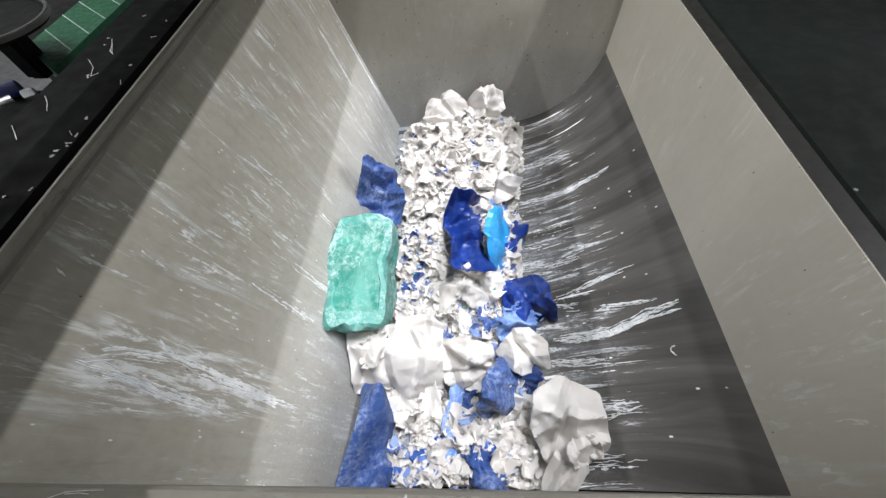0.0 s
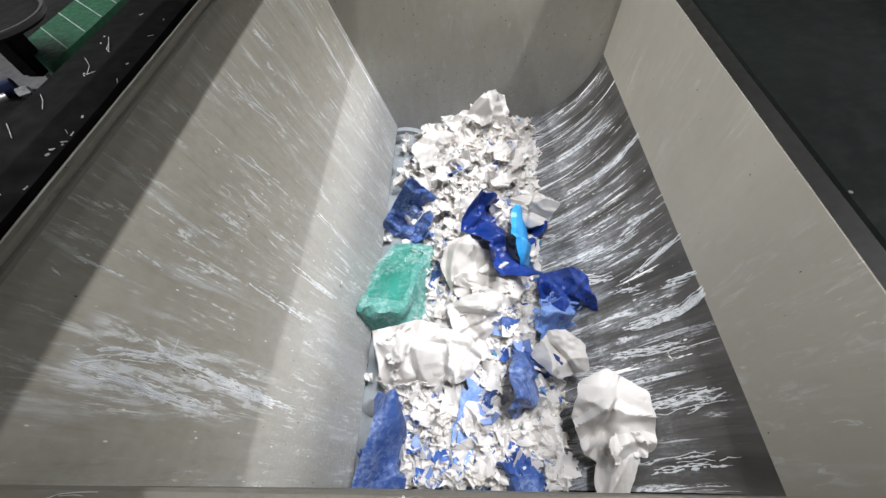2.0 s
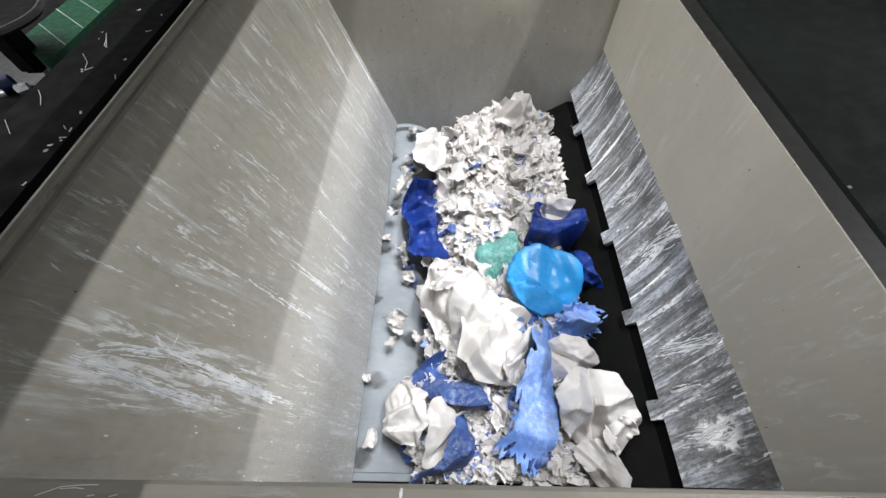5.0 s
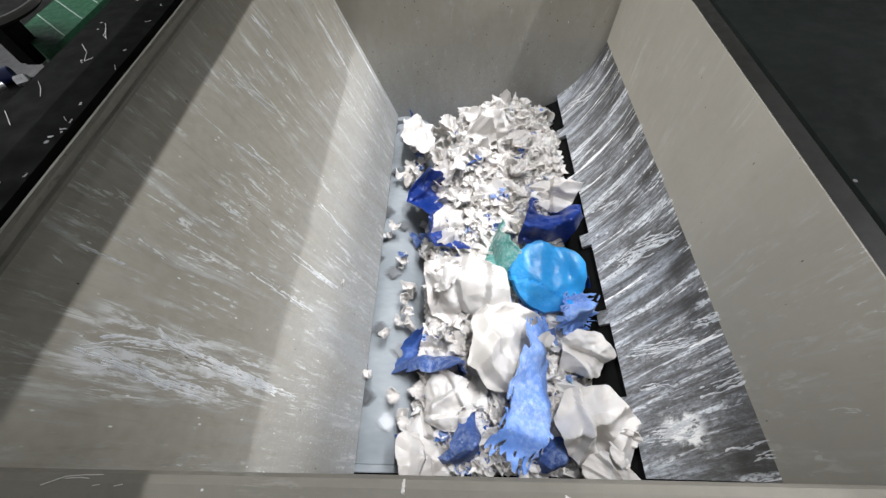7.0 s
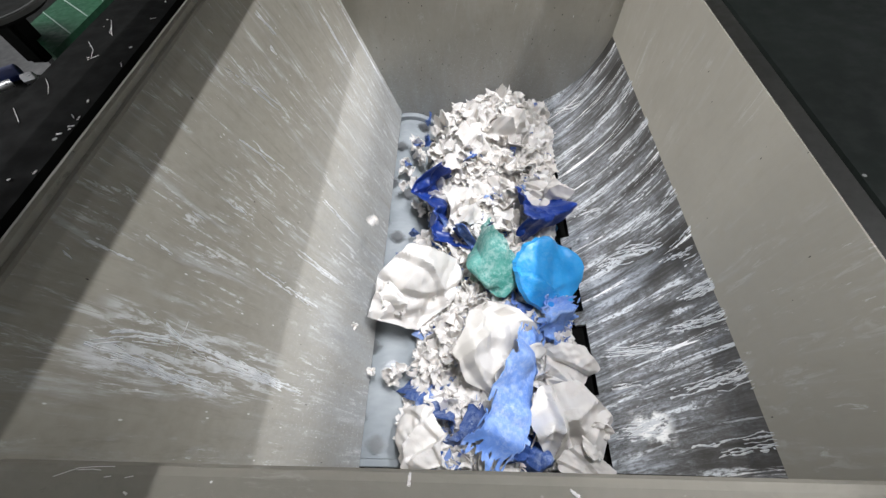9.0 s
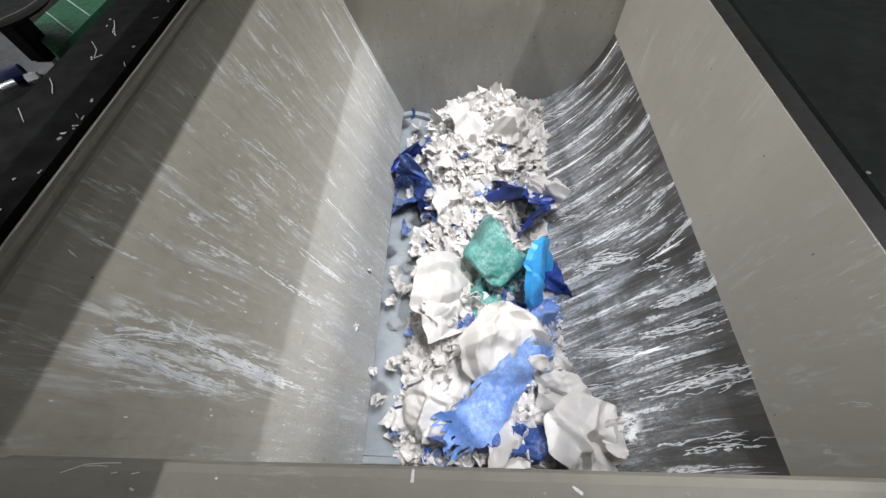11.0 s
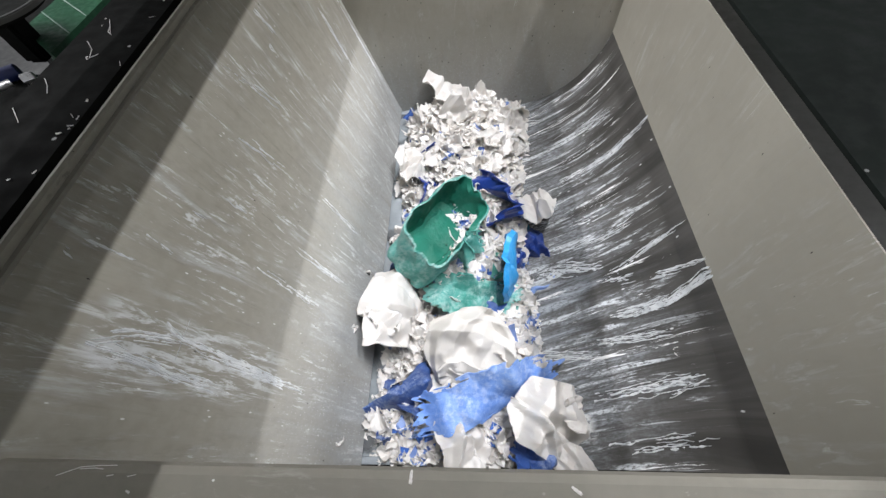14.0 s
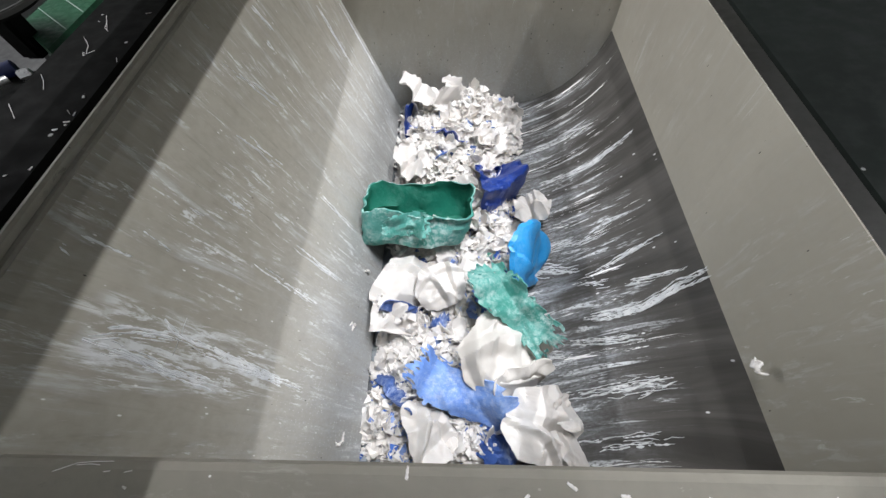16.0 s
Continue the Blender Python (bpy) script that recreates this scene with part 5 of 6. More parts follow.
    walk(ragged_blue_sheet, [
        (0.0, pose(0.121, 0.183, 0.102, 22, 5, -25)), (0.5, pose(0.136, 0.182, 0.105, 22, 5, -25)), (1.0, pose(0.157, 0.180, 0.110, 22, 5, -25)),
        (1.5, pose(0.166, 0.188, 0.112, 22, 5, -25)), (2.0, pose(0.183, 0.198, 0.116, 22, 5, -10)), (2.5, pose(0.174, 0.191, 0.114, 24, 5, 20)),
        (3.0, pose(0.123, 0.185, 0.102, 26, 0, 45)), (3.5, pose(0.115, 0.176, 0.100, 28, 0, 50)), (4.0, pose(0.083, 0.161, 0.092, 30, 0, 70)),
        (6.3, pose(-0.032, 0.271, 0.030, 30, 10, 80)), (7.0, pose(-0.046, 0.259, 0.030, 30, 15, 80)), (7.5, pose(-0.054, 0.257, 0.030, 30, 20, 70)),
        (8.0, pose(-0.036, 0.233, 0.020, 30, 20, 60)), (8.6, pose(-0.046, 0.172, 0.000, 30, 20, 50)), (11.5, pose(-0.084, 0.097, 0.000, 30, 20, 50)),
        (12.5, pose(-0.110, 0.156, -0.020, 30, 20, 40)), (16.0, pose(-0.135, 0.159, -0.001, 30, 20, 40)),
    ])
    walk(pale_blue_sheet, [
        (0.0, pose(0.029, 0.148, 0.040, 20, 0, 80)), (3.0, pose(0.127, 0.122, 0.073, 20, 0, 80)), (4.0, pose(0.202, 0.166, 0.117, 20, 0, 75)),
        (6.5, pose(0.198, 0.181, 0.166, 22, 0, 72)), (7.0, pose(0.179, 0.166, 0.166, 22, 0, 72)), (7.5, pose(0.169, 0.171, 0.163, 22, 0, 72)),
        (8.0, pose(0.163, 0.171, 0.162, 22, 0, 72)), (8.5, pose(0.143, 0.159, 0.157, 22, 0, 68)), (9.0, pose(0.135, 0.147, 0.155, 22, 0, 65)),
        (11.5, pose(0.091, 0.134, 0.144, 22, 0, 33)), (12.0, pose(0.117, 0.128, 0.151, 22, 0, 24)), (12.5, pose(0.103, 0.116, 0.147, 22, 0, 20)),
        (13.0, pose(0.074, 0.130, 0.140, 22, 0, 20)), (13.5, pose(0.073, 0.122, 0.140, 22, 0, 18)), (14.0, pose(0.059, 0.127, 0.136, 22, 0, 20)),
        (14.5, pose(0.046, 0.139, 0.133, 22, 0, 28)), (15.0, pose(0.070, 0.148, 0.139, 22, 0, 18)), (15.5, pose(0.028, 0.118, 0.130, 22, 0, -22)),
        (16.0, pose(0.025, 0.117, 0.130, 22, 0, -27)),
    ])
    walk(white_crumple, [
        (0.0, pose(0.237, 0.119, 0.111, 22, -10, 0)), (0.5, pose(0.255, 0.126, 0.114, 22, -10, 0)), (1.0, pose(0.288, 0.131, 0.123, 22, -10, 0)),
        (1.5, pose(0.299, 0.128, 0.127, 22, -10, -5)), (2.0, pose(0.331, 0.129, 0.140, 22, -12, -8)), (2.5, pose(0.329, 0.173, 0.139, 24, -12, 0)),
        (3.0, pose(0.294, 0.170, 0.125, 24, -12, 5)), (3.5, pose(0.287, 0.161, 0.123, 24, -12, 10)), (4.0, pose(0.294, 0.157, 0.125, 24, -14, 10)),
        (6.5, pose(0.308, 0.088, 0.130, 22, -15, 30)), (7.0, pose(0.297, 0.082, 0.126, 22, -15, 32)), (7.5, pose(0.286, 0.073, 0.122, 22, -15, 34)),
        (8.0, pose(0.268, 0.083, 0.117, 22, -15, 34)), (8.5, pose(0.246, 0.081, 0.112, 22, -15, 34)), (9.0, pose(0.236, 0.083, 0.111, 22, -15, 36)),
        (11.5, pose(0.264, 0.050, 0.116, 20, -10, 70)), (12.0, pose(0.251, 0.068, 0.113, 20, -10, 72)), (12.5, pose(0.229, 0.064, 0.109, 20, -10, 74)),
        (13.0, pose(0.217, 0.076, 0.108, 20, -10, 74)), (13.5, pose(0.211, 0.064, 0.107, 20, -10, 74)), (14.0, pose(0.191, 0.085, 0.106, 20, -8, 74)),
        (14.5, pose(0.180, 0.079, 0.106, 20, -8, 74)), (15.0, pose(0.181, 0.076, 0.106, 20, -8, 80)), (15.5, pose(0.189, 0.061, 0.106, 20, -8, 88)),
        (16.0, pose(0.182, 0.065, 0.106, 20, -8, 90)),
    ])
    walk(white_strap, [
        (0.0, pose(0.233, 0.019, 0.070, 18, -10, -25)), (0.5, pose(0.247, 0.022, 0.073, 18, -10, -25)), (1.0, pose(0.272, 0.026, 0.078, 18, -10, -22)),
        (1.5, pose(0.292, 0.027, 0.084, 18, -10, -18)), (2.0, pose(0.340, 0.031, 0.104, 18, -12, -12)), (2.5, pose(0.353, 0.049, 0.112, 20, -12, 5)),
        (3.0, pose(0.332, 0.042, 0.101, 20, -14, 8)), (3.5, pose(0.346, 0.046, 0.108, 20, -14, 20)), (4.0, pose(0.319, 0.038, 0.095, 20, -14, 30)),
        (6.5, pose(0.333, 0.006, 0.101, 18, -16, 60)), (7.0, pose(0.334, -0.005, 0.102, 18, -16, 60)), (8.0, pose(0.307, -0.000, 0.090, 18, -16, 62)),
        (9.0, pose(0.281, -0.001, 0.081, 18, -16, 64)), (11.5, pose(0.290, -0.003, 0.084, 18, -10, 50)), (12.5, pose(0.254, -0.019, 0.074, 18, -10, 50)),
        (14.0, pose(0.254, -0.010, 0.074, 18, -10, 50)), (16.0, pose(0.243, 0.005, 0.072, 18, -10, 40)),
    ])
    walk(white_bowl_a, [
        (0.0, pose(-0.102, 0.314, 0.100, 20, 10, 10)), (0.5, pose(-0.092, 0.315, 0.100, 20, 10, 10)), (1.0, pose(-0.068, 0.310, 0.100, 22, 10, 0)),
        (1.5, pose(-0.052, 0.313, 0.100, 22, 8, -10)), (2.0, pose(-0.005, 0.273, 0.100, 24, 5, -20)), (2.5, pose(0.004, 0.268, 0.100, 24, 0, -40)),
        (3.0, pose(-0.055, 0.188, 0.100, 26, 0, -60)), (3.5, pose(-0.087, 0.405, 0.100, 28, 0, -60)), (4.0, pose(-0.112, 0.214, 0.090, 28, 0, -80)),
        (6.3, pose(-0.077, 0.113, 0.070, 28, 20, -80)), (7.0, pose(-0.014, 0.144, 0.070, 26, 10, -80)), (7.5, pose(-0.010, -0.011, 0.050, 26, 10, -80)),
        (8.5, pose(-0.055, 0.076, 0.040, 26, 10, -60)), (9.0, pose(-0.085, 0.052, 0.100, 26, -10, -60)), (11.5, pose(-0.072, 0.115, 0.070, 26, 0, -30)),
        (12.3, pose(-0.140, 0.196, 0.061, 26, 0, -10)), (12.6, pose(-0.151, 0.510, 0.077, 26, 0, 0)), (13.0, pose(-0.115, 0.539, 0.050, 26, 0, 10)),
        (14.0, pose(-0.043, 0.638, 0.000, 26, 0, 10)), (15.5, pose(-0.047, 0.449, 0.080, 24, 0, 20)), (16.0, pose(-0.047, 0.413, 0.100, 24, 0, 20)),
    ])
    walk(white_bowl_b, [
        (0.0, pose(0.009, 0.257, 0.090, 24, 0, 0)), (0.5, pose(0.005, 0.258, 0.090, 24, 0, 0)), (1.0, pose(0.009, 0.251, 0.090, 24, 0, 0)),
        (1.5, pose(0.023, 0.248, 0.090, 24, 0, 10)), (2.0, pose(0.055, 0.377, 0.095, 24, 0, 20)), (2.5, pose(0.150, 0.281, 0.109, 24, 0, 40)),
        (3.0, pose(0.073, 0.258, 0.100, 24, 0, 50)), (3.5, pose(0.073, 0.426, 0.100, 24, 0, 70)), (4.0, pose(-0.005, 0.241, 0.090, 26, 0, 90)),
        (6.3, pose(-0.024, 0.035, 0.040, 26, 0, 100)), (7.0, pose(-0.076, 0.002, 0.060, 26, 0, 110)), (8.0, pose(-0.011, -0.001, 0.050, 26, 0, 110)),
        (9.0, pose(0.086, 0.030, 0.053, 26, 0, 110)), (11.5, pose(0.101, 0.024, 0.077, 26, 0, 110)), (12.5, pose(-0.024, 0.029, 0.070, 26, 0, 110)),
        (13.5, pose(0.006, 0.028, 0.080, 26, 0, 120)), (14.5, pose(-0.006, 0.025, 0.080, 26, 0, 120)), (15.5, pose(-0.055, 0.029, 0.070, 26, 0, 120)),
        (16.0, pose(-0.066, 0.050, 0.080, 26, 0, 120)),
    ])
    walk(white_sheet_big, [
        (0.0, pose(-0.152, 0.241, 0.097, 24, 15, 0)), (0.5, pose(-0.145, 0.242, 0.094, 24, 15, 0)), (1.0, pose(-0.130, 0.239, 0.085, 24, 15, 0)),
        (1.5, pose(-0.122, 0.247, 0.080, 24, 15, 0)), (2.0, pose(-0.084, 0.261, 0.080, 24, 10, 0)), (2.5, pose(0.019, 0.439, 0.090, 26, 0, -60)),
        (3.0, pose(0.073, 0.438, 0.110, 26, 0, -75)), (3.5, pose(0.042, 0.404, 0.092, 26, 0, -80)), (4.0, pose(-0.041, 0.367, 0.110, 28, 0, -60)),
        (6.3, pose(0.071, 0.428, 0.119, 28, 0, -30)), (7.0, pose(0.030, 0.407, 0.110, 28, 0, -10)), (7.5, pose(0.004, 0.466, 0.110, 28, 0, 10)),
        (8.0, pose(-0.014, 0.509, 0.110, 28, 0, 30)), (8.5, pose(0.007, 0.465, 0.110, 28, 0, 30)), (9.0, pose(-0.118, 0.411, 0.110, 30, -10, 60)),
        (11.5, pose(-0.027, 0.390, 0.110, 28, 0, 100)), (12.0, pose(-0.058, 0.424, 0.110, 28, 0, 100)), (12.5, pose(-0.161, 0.247, 0.111, 30, 15, 90)),
        (13.0, pose(-0.138, 0.276, 0.100, 30, 15, 90)), (13.5, pose(-0.162, 0.314, 0.101, 30, 20, 90)), (14.0, pose(-0.166, 0.353, 0.092, 30, 20, 90)),
        (14.5, pose(-0.176, 0.356, 0.085, 30, 20, 90)), (15.0, pose(-0.177, 0.366, 0.085, 30, 20, 90)), (15.5, pose(-0.167, 0.422, 0.083, 30, 15, 85)),
        (16.0, pose(-0.141, 0.395, 0.062, 28, 10, 80)),
    ])
    walk(white_dome, [
        (0.0, pose(0.037, 0.446, 0.011, 20, 0, 0)), (2.0, pose(0.077, 0.543, 0.081, 20, 0, 0)), (2.5, pose(0.045, 0.497, 0.063, 20, 0, 0)),
        (3.5, pose(0.085, 0.300, 0.053, 20, 0, 30)), (4.2, pose(0.084, 0.315, 0.082, 22, 0, 60)), (6.5, pose(0.141, 0.270, 0.116, 22, 0, 60)),
        (7.0, pose(0.121, 0.269, 0.112, 22, 0, 60)), (7.5, pose(0.114, 0.254, 0.110, 22, 0, 58)), (8.0, pose(0.113, 0.257, 0.110, 22, 0, 55)),
        (8.5, pose(0.094, 0.259, 0.105, 22, 0, 50)), (9.0, pose(0.088, 0.261, 0.103, 22, 0, 45)), (11.5, pose(0.109, 0.255, 0.109, 24, 0, 20)),
        (12.0, pose(0.121, 0.250, 0.112, 24, 0, 10)), (12.5, pose(0.092, 0.240, 0.104, 24, 0, 5)), (13.0, pose(0.067, 0.254, 0.098, 24, 0, 5)),
        (13.5, pose(0.045, 0.244, 0.093, 24, 0, 0)), (14.0, pose(0.025, 0.255, 0.090, 24, 0, 0)), (14.5, pose(-0.003, 0.256, 0.090, 22, 0, 5)),
        (15.0, pose(0.026, 0.269, 0.090, 20, 0, 20)), (15.5, pose(0.108, 0.228, 0.128, 20, 0, 30)), (16.0, pose(0.105, 0.227, 0.128, 20, 0, 32)),
    ])
    walk(torn_green_strip, [
        (0.0, pose(0.094, 0.514, -0.055, 20, 0, 0)), (6.3, pose(0.167, 0.475, -0.017, 20, 0, 0)), (9.0, pose(0.134, 0.485, -0.005, 20, 0, 20)),
        (11.5, pose(0.108, 0.429, 0.098, 22, 0, 70)), (12.0, pose(0.098, 0.348, 0.116, 22, 0, 15)), (12.5, pose(0.066, 0.355, 0.108, 22, 0, 10)),
        (13.0, pose(0.030, 0.379, 0.100, 22, 0, 8)), (13.5, pose(0.034, 0.353, 0.100, 22, 0, 10)), (14.0, pose(0.036, 0.385, 0.101, 22, 0, -8)),
        (14.5, pose(-0.011, 0.399, 0.100, 22, 0, -8)), (15.0, pose(-0.023, 0.402, 0.120, 22, 0, -10)), (15.5, pose(0.075, 0.357, 0.180, 22, 0, -44)),
        (16.0, pose(0.125, 0.317, 0.197, 22, 0, -52)),
    ])
    walk(blue_trough, [
        (0.0, pose(-0.190, 0.085, 0.087, 25, 25, 95)), (0.5, pose(-0.186, 0.086, 0.087, 25, 25, 95)), (1.0, pose(-0.171, 0.082, 0.084, 25, 25, 98)),
        (1.5, pose(-0.173, 0.087, 0.084, 25, 28, 100)), (2.0, pose(-0.153, 0.069, 0.078, 25, 30, 95)), (2.5, pose(-0.061, 0.116, 0.060, 25, 10, 90)),
        (3.0, pose(-0.023, 0.042, 0.060, 25, 0, 70)), (3.5, pose(-0.049, 0.043, 0.060, 25, 0, 70)), (4.0, pose(-0.028, 0.036, 0.040, 25, 0, 70)),
        (6.5, pose(-0.004, 0.023, 0.020, 25, 0, 60)), (9.0, pose(0.010, 0.054, 0.000, 25, 0, 60)), (11.5, pose(0.029, 0.036, 0.010, 25, 0, 20)),
        (12.0, pose(-0.132, 0.040, 0.017, 25, 15, 10)), (12.5, pose(-0.149, 0.053, 0.016, 25, 15, 40)), (13.0, pose(-0.149, 0.072, 0.016, 25, 15, 50)),
        (13.5, pose(-0.155, 0.095, 0.018, 25, 15, 50)), (14.0, pose(-0.146, 0.123, 0.024, 25, 15, 50)), (14.5, pose(-0.142, 0.117, 0.022, 25, 15, 50)),
        (15.0, pose(-0.070, 0.090, -0.020, 25, 10, 30)), (16.0, pose(-0.109, 0.138, -0.050, 25, 10, 30)),
    ])
    walk(blue_box_scrap, [
        (0.0, pose(-0.236, 0.734, 0.171, 30, 20, 8)), (0.5, pose(-0.232, 0.735, 0.163, 30, 20, 8)), (1.0, pose(-0.219, 0.718, 0.137, 30, 22, 5)),
        (1.5, pose(-0.190, 0.801, 0.087, 30, 25, 0)), (2.0, pose(-0.141, 0.754, 0.062, 30, 25, -20)), (2.5, pose(-0.159, 0.702, 0.060, 30, 20, -50)),
        (3.0, pose(-0.184, 0.667, 0.036, 30, 20, -70)), (3.6, pose(-0.172, 0.669, -0.056, 30, 20, -90)), (8.0, pose(-0.057, 0.613, -0.120, 30, 20, -90)),
        (9.0, pose(-0.004, 0.582, 0.000, 30, 20, -90)), (11.3, pose(-0.192, 0.836, 0.027, 30, 20, -60)), (12.5, pose(-0.151, 0.676, 0.017, 30, 20, -30)),
        (16.0, pose(-0.178, 0.324, 0.005, 30, 20, -30)),
    ])
    walk(white_jug, [
        (0.0, pose(-0.036, 1.215, 0.105, 35, 0, -30)), (0.5, pose(-0.036, 1.206, 0.105, 35, 0, -30)), (1.0, pose(-0.028, 1.190, 0.105, 35, 0, -30)),
        (1.5, pose(-0.130, 1.165, 0.090, 35, 10, -10)), (2.0, pose(-0.070, 1.041, 0.065, 35, 10, 20)), (2.5, pose(0.062, 1.223, 0.092, 35, 0, 30)),
        (3.0, pose(0.007, 1.188, 0.075, 35, 0, 30)), (4.0, pose(-0.092, 0.992, 0.065, 35, 10, 60)), (6.5, pose(-0.067, 1.076, 0.065, 35, 10, 60)),
        (7.0, pose(-0.137, 1.052, 0.075, 35, 20, 70)), (8.0, pose(0.073, 0.969, 0.085, 32, 0, 90)), (8.5, pose(0.050, 0.989, 0.079, 32, 0, 95)),
        (9.0, pose(0.056, 0.983, 0.081, 32, 0, 95)), (11.5, pose(-0.024, 1.086, 0.095, 35, 0, 100)), (12.5, pose(-0.094, 1.106, 0.095, 35, 0, 100)),
        (13.5, pose(-0.050, 1.269, 0.105, 40, 0, 110)), (14.5, pose(-0.112, 1.206, 0.105, 40, 0, 120)), (15.5, pose(-0.140, 1.200, 0.116, 45, 0, 120)),
        (16.0, pose(-0.153, 1.191, 0.123, 45, 0, 120)),
    ])
    walk(white_jug_neck, [
        (0.0, pose(0.119, 1.206, 0.146, 35, 0, 10)), (1.0, pose(0.154, 1.199, 0.155, 35, 0, 10)), (1.5, pose(0.150, 1.199, 0.154, 35, 0, 15)),
        (2.0, pose(0.137, 1.171, 0.150, 35, 0, 20)), (2.5, pose(0.215, 1.174, 0.163, 35, 0, 20)), (3.5, pose(-0.004, 1.107, 0.105, 35, 0, 20)),
        (4.2, pose(0.269, 1.169, 0.143, 35, 0, 30)), (7.0, pose(0.131, 1.056, 0.119, 35, 0, 30)), (9.0, pose(0.183, 1.019, 0.131, 35, 0, 30)),
        (12.5, pose(0.147, 1.008, 0.133, 35, 0, 40)), (13.5, pose(0.056, 1.108, 0.111, 35, 0, 40)), (14.5, pose(-0.025, 1.166, 0.125, 40, 0, 50)),
        (15.5, pose(-0.033, 1.212, 0.105, 45, 0, 60)), (16.0, pose(-0.028, 1.210, 0.105, 45, 0, 60)),
    ])
    walk(blue_crumple, [
        (0.0, pose(0.060, 0.021, 0.062, 22, 0, 0)), (0.5, pose(0.069, 0.023, 0.064, 22, 0, 0)), (1.0, pose(0.096, 0.038, 0.070, 22, 0, 0)),
        (1.5, pose(0.103, 0.026, 0.072, 22, 0, 5)), (2.0, pose(0.146, 0.015, 0.083, 22, 0, 8)), (2.5, pose(0.149, 0.032, 0.083, 22, 0, 10)),
        (3.0, pose(0.144, 0.062, 0.082, 22, 0, 20)), (3.5, pose(0.140, 0.064, 0.081, 22, 0, 20)), (4.0, pose(0.143, 0.063, 0.082, 22, 0, 30)),
        (6.5, pose(0.199, 0.035, 0.092, 22, 0, 40)), (7.0, pose(0.202, 0.038, 0.092, 22, 0, 40)), (7.5, pose(0.206, 0.038, 0.092, 22, 0, 40)),
        (8.0, pose(0.186, 0.038, 0.091, 22, 0, 42)), (8.5, pose(0.178, 0.031, 0.090, 22, 0, 44)), (9.0, pose(0.163, 0.025, 0.087, 22, 0, 46)),
        (11.5, pose(0.157, 0.042, 0.085, 22, 0, 60)), (12.0, pose(0.178, 0.014, 0.091, 22, 0, 60)), (13.0, pose(0.162, 0.006, 0.087, 22, 0, 62)),
        (14.0, pose(0.164, 0.012, 0.087, 22, 0, 62)), (15.0, pose(0.154, 0.003, 0.085, 22, 0, 62)), (16.0, pose(0.099, 0.019, 0.071, 22, 0, 70)),
    ])
    walk(white_fold, [
        (0.0, pose(0.172, 0.278, 0.094, 22, -10, -10)), (1.0, pose(0.231, 0.251, 0.100, 22, -10, -10)), (2.0, pose(0.265, 0.270, 0.107, 22, -12, -10)),
        (2.5, pose(0.279, 0.284, 0.110, 22, -12, 0)), (3.0, pose(0.236, 0.287, 0.101, 22, -10, 5)), (3.5, pose(0.243, 0.286, 0.102, 22, -10, 5)),
        (4.0, pose(0.251, 0.253, 0.103, 22, -10, 10)), (6.5, pose(0.325, 0.251, 0.107, 20, -15, 20)), (9.0, pose(0.271, 0.212, 0.088, 20, -15, 20)),
        (11.5, pose(0.227, 0.137, 0.079, 20, -10, 20)), (14.0, pose(0.155, 0.143, 0.070, 20, -5, 20)), (16.0, pose(0.215, 0.079, 0.058, 20, -5, 30)),
    ])
    walk(white_flap, [
        (0.0, pose(0.139, 0.846, 0.086, 22, -10, -20)), (1.0, pose(0.203, 0.814, 0.097, 22, -10, -20)), (2.0, pose(0.245, 0.738, 0.102, 22, -10, -25)),
        (3.0, pose(0.277, 0.768, 0.110, 22, -10, -20)), (4.0, pose(0.268, 0.705, 0.107, 22, -10, -15)), (6.5, pose(0.318, 0.734, 0.124, 22, -12, -15)),
        (7.0, pose(0.305, 0.745, 0.119, 22, -12, -15)), (8.0, pose(0.294, 0.746, 0.115, 22, -14, -25)), (8.5, pose(0.280, 0.746, 0.110, 22, -14, -30)),
        (9.0, pose(0.270, 0.734, 0.108, 22, -14, -35)), (11.5, pose(0.257, 0.739, 0.104, 22, -18, -60)), (12.0, pose(0.244, 0.730, 0.102, 22, -18, -70)),
        (12.5, pose(0.237, 0.721, 0.101, 22, -18, -70)), (13.0, pose(0.239, 0.685, 0.101, 22, -15, -80)), (13.5, pose(0.256, 0.690, 0.104, 22, -15, -85)),
        (14.0, pose(0.241, 0.689, 0.101, 22, -14, -88)), (14.5, pose(0.228, 0.681, 0.099, 22, -14, -88)), (15.0, pose(0.220, 0.668, 0.098, 22, -14, -88)),
        (15.5, pose(0.207, 0.668, 0.097, 22, -14, -85)), (16.0, pose(0.231, 0.677, 0.100, 22, -14, -85)),
    ])
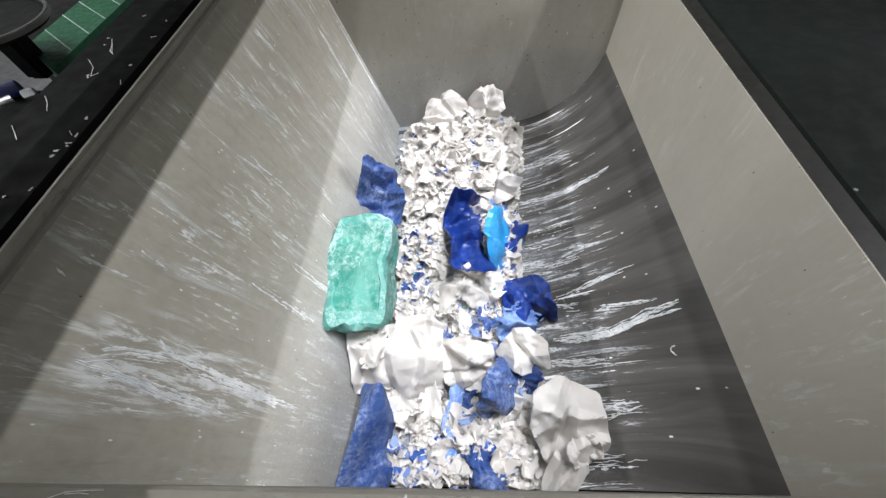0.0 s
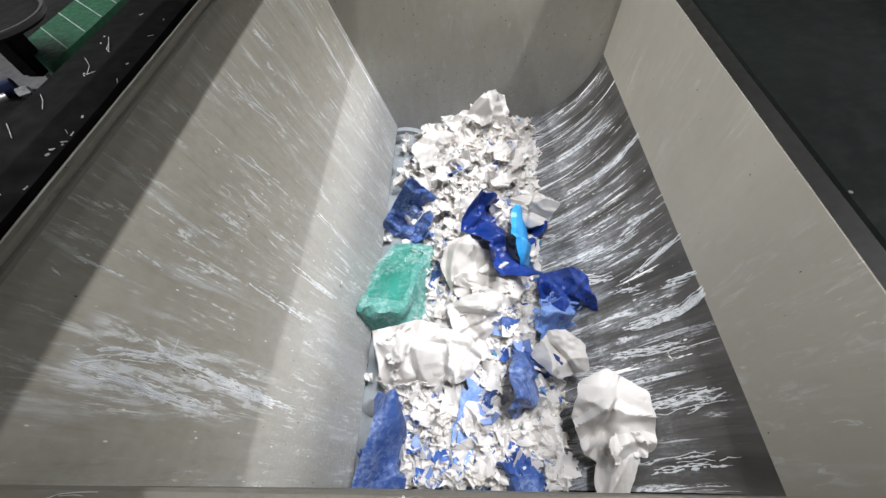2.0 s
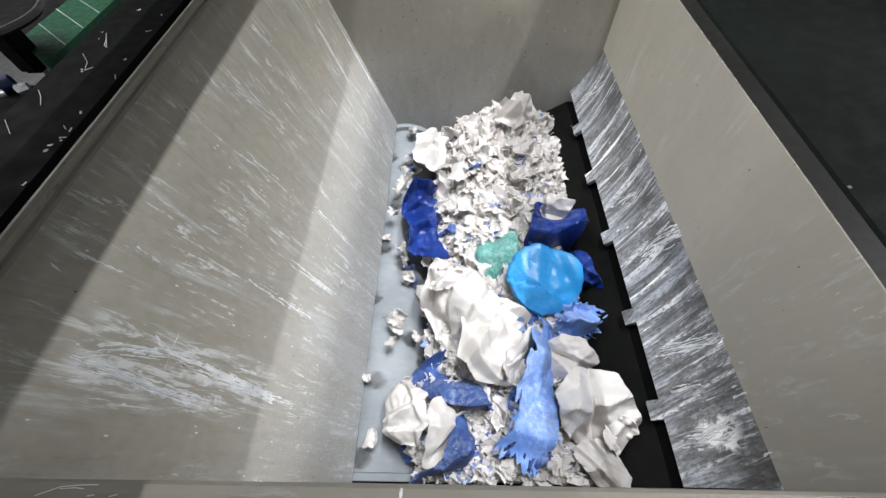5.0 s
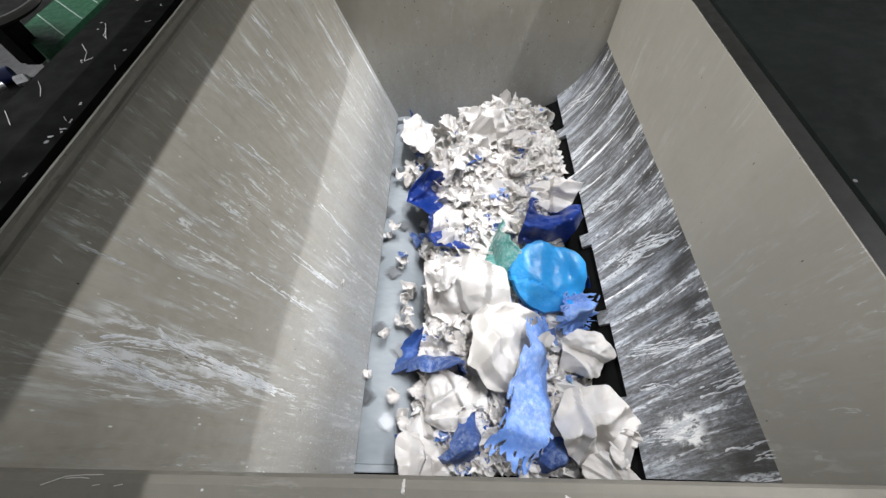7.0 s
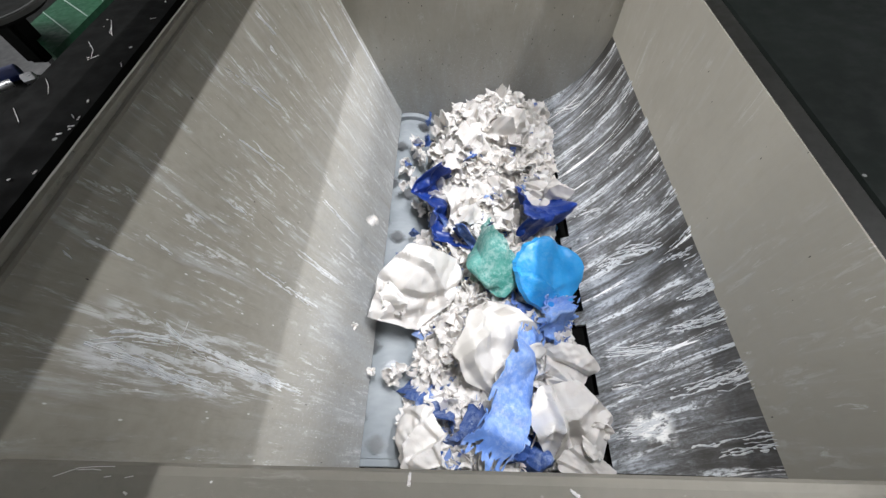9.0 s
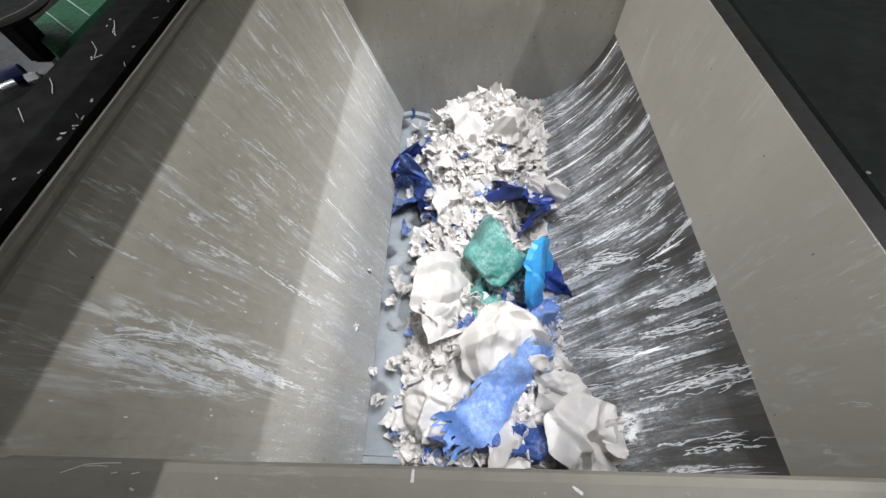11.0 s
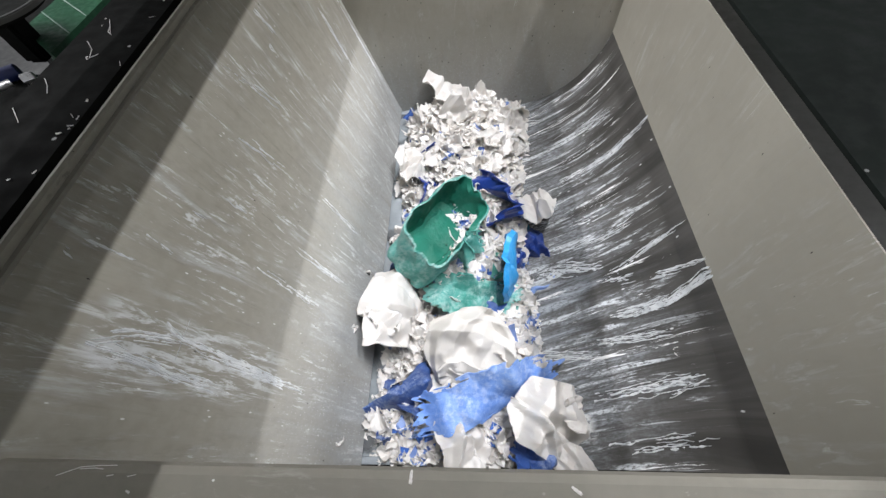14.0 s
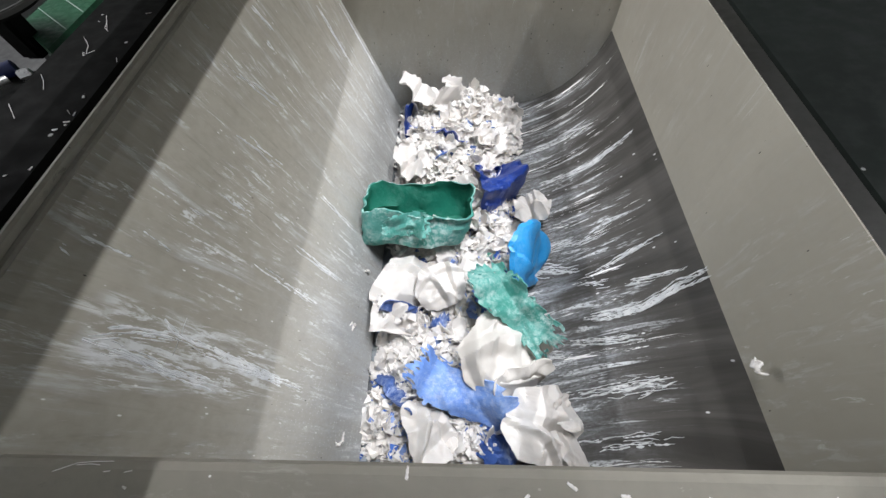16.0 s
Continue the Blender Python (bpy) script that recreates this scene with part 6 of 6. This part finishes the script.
    walk(white_scrap_mid, [
        (0.0, pose(0.067, 0.480, 0.088, 22, 0, 0)), (0.5, pose(0.080, 0.483, 0.092, 22, 0, 0)), (1.0, pose(0.093, 0.465, 0.095, 22, 0, 0)),
        (1.5, pose(0.109, 0.459, 0.099, 22, 0, 5)), (2.0, pose(0.120, 0.467, 0.101, 22, 0, 10)), (2.5, pose(0.019, 0.444, 0.080, 24, 0, 20)),
        (3.0, pose(-0.046, 0.555, 0.080, 24, 0, 20)), (3.5, pose(-0.021, 0.574, 0.080, 24, 0, 30)), (4.0, pose(0.089, 0.390, 0.054, 24, 0, 40)),
        (6.5, pose(-0.006, 0.589, 0.060, 26, 0, 60)), (7.0, pose(-0.009, 0.664, 0.060, 26, 0, 60)), (8.0, pose(0.073, 0.606, 0.040, 26, 0, 70)),
        (9.0, pose(0.023, 0.724, 0.080, 26, 0, 80)), (11.5, pose(-0.032, 0.721, 0.060, 26, 0, 90)), (12.5, pose(-0.018, 0.770, 0.060, 26, 0, 90)),
        (13.5, pose(-0.155, 0.919, 0.078, 28, 0, 90)), (14.5, pose(-0.160, 0.885, 0.080, 28, 0, 90)), (16.0, pose(-0.159, 0.887, 0.090, 28, 0, 100)),
    ])
    walk(flying_flake_a, [
        (0.0, pose(-0.222, 0.690, 0.013, 20, 0, 0)), (8.6, pose(-0.223, 0.639, 0.014, 20, 0, 0)), (8.9, pose(-0.202, 0.571, 0.118, 0, 0, 0)),
        (9.0, pose(-0.224, 0.547, 0.236, 30, 20, 40)), (9.1, pose(-0.245, 0.572, 0.297, 60, 40, 80)), (9.2, pose(-0.245, 0.518, 0.198, 90, 60, 120)),
        (9.6, pose(-0.267, 0.476, 0.082, 100, 60, 160)), (16.0, pose(-0.263, 0.470, 0.073, 100, 60, 160)),
    ])
    walk(flying_flake_b, [
        (0.0, pose(-0.044, 1.508, -0.050, 20, 0, 0)), (12.0, pose(-0.066, 1.392, -0.050, 20, 0, 0)), (12.3, pose(-0.055, 1.207, 0.090, 0, 0, 0)),
        (12.4, pose(-0.047, 1.231, 0.170, 30, 20, 40)), (12.5, pose(-0.037, 1.273, 0.220, 60, 40, 80)), (12.6, pose(-0.029, 1.269, 0.190, 90, 60, 120)),
        (12.7, pose(-0.019, 1.268, 0.070, 120, 80, 160)), (13.1, pose(-0.019, 1.232, -0.070, 100, 60, 160)), (16.0, pose(-0.012, 1.216, -0.070, 100, 60, 160)),
    ])
    walk(flying_flake_c, [
        (0.0, pose(-0.340, 0.429, 0.247, 20, 0, 0)), (14.0, pose(-0.340, 0.387, 0.248, 20, 0, 0)), (14.3, pose(-0.264, 0.299, 0.416, 0, 0, 0)),
        (14.4, pose(-0.293, 0.239, 0.573, 30, 20, 40)), (14.5, pose(-0.283, 0.212, 0.655, 60, 40, 80)), (14.6, pose(-0.297, 0.221, 0.583, 90, 60, 120)),
        (14.7, pose(-0.277, 0.237, 0.341, 120, 80, 160)), (15.1, pose(-0.322, 0.211, 0.192, 100, 60, 160)), (16.0, pose(-0.321, 0.210, 0.189, 100, 60, 160)),
    ])
    walk(flying_flake_d, [
        (0.0, pose(0.495, 0.260, 0.182, 20, 0, 0)), (15.5, pose(0.488, 0.223, 0.170, 20, 0, 0)), (15.8, pose(0.434, 0.197, 0.264, 0, 0, 0)),
        (15.9, pose(0.476, 0.162, 0.318, 30, 20, 40)), (16.0, pose(0.483, 0.139, 0.379, 60, 40, 80)), (16.4, pose(0.583, 0.111, 0.217, 100, 60, 160)),
    ])
    walk(flying_flake_e, [
        (0.0, pose(-0.314, 0.226, 0.196, 20, 0, 0)), (14.1, pose(-0.316, 0.187, 0.201, 20, 0, 0)), (14.4, pose(-0.256, 0.150, 0.351, 0, 0, 0)),
        (14.5, pose(-0.273, 0.110, 0.535, 30, 20, 40)), (14.6, pose(-0.273, 0.113, 0.434, 60, 40, 80)), (15.0, pose(-0.347, 0.087, 0.243, 100, 60, 160)),
        (16.0, pose(-0.346, 0.085, 0.240, 100, 60, 160)),
    ])
    walk(flying_flake_f, [
        (0.0, pose(0.240, 1.482, -0.009, 20, 0, 0)), (3.0, pose(0.254, 1.493, -0.006, 20, 0, 0)), (3.3, pose(0.213, 1.250, 0.158, 0, 0, 0)),
        (3.4, pose(0.306, 1.281, 0.250, 30, 20, 40)), (3.5, pose(0.359, 1.238, 0.355, 60, 40, 80)), (3.6, pose(0.410, 1.238, 0.292, 90, 60, 120)),
        (4.0, pose(0.466, 1.295, 0.114, 100, 60, 160)), (16.0, pose(0.437, 1.225, 0.078, 100, 60, 160)),
    ])
    walk(flying_flake_g, [
        (0.0, pose(-0.225, 0.246, 0.017, 20, 0, 0)), (13.1, pose(-0.231, 0.202, 0.030, 20, 0, 0)), (13.4, pose(-0.203, 0.176, 0.148, 0, 0, 0)),
        (13.5, pose(-0.251, 0.113, 0.289, 30, 20, 40)), (13.6, pose(-0.244, 0.093, 0.226, 60, 40, 80)), (14.0, pose(-0.273, 0.039, 0.094, 100, 60, 160)),
        (16.0, pose(-0.269, 0.034, 0.087, 100, 60, 160)),
    ])
    walk(flying_flake_h, [
        (0.0, pose(-0.305, 0.435, 0.177, 20, 0, 0)), (7.1000000000000005, pose(-0.300, 0.410, 0.168, 20, 0, 0)), (7.4, pose(-0.259, 0.349, 0.286, 0, 0, 0)),
        (7.5, pose(-0.280, 0.334, 0.368, 30, 20, 40)), (7.6, pose(-0.247, 0.345, 0.233, 60, 40, 80)), (8.0, pose(-0.277, 0.307, 0.102, 100, 60, 160)),
        (16.0, pose(-0.278, 0.291, 0.103, 100, 60, 160)),
    ])

motions()
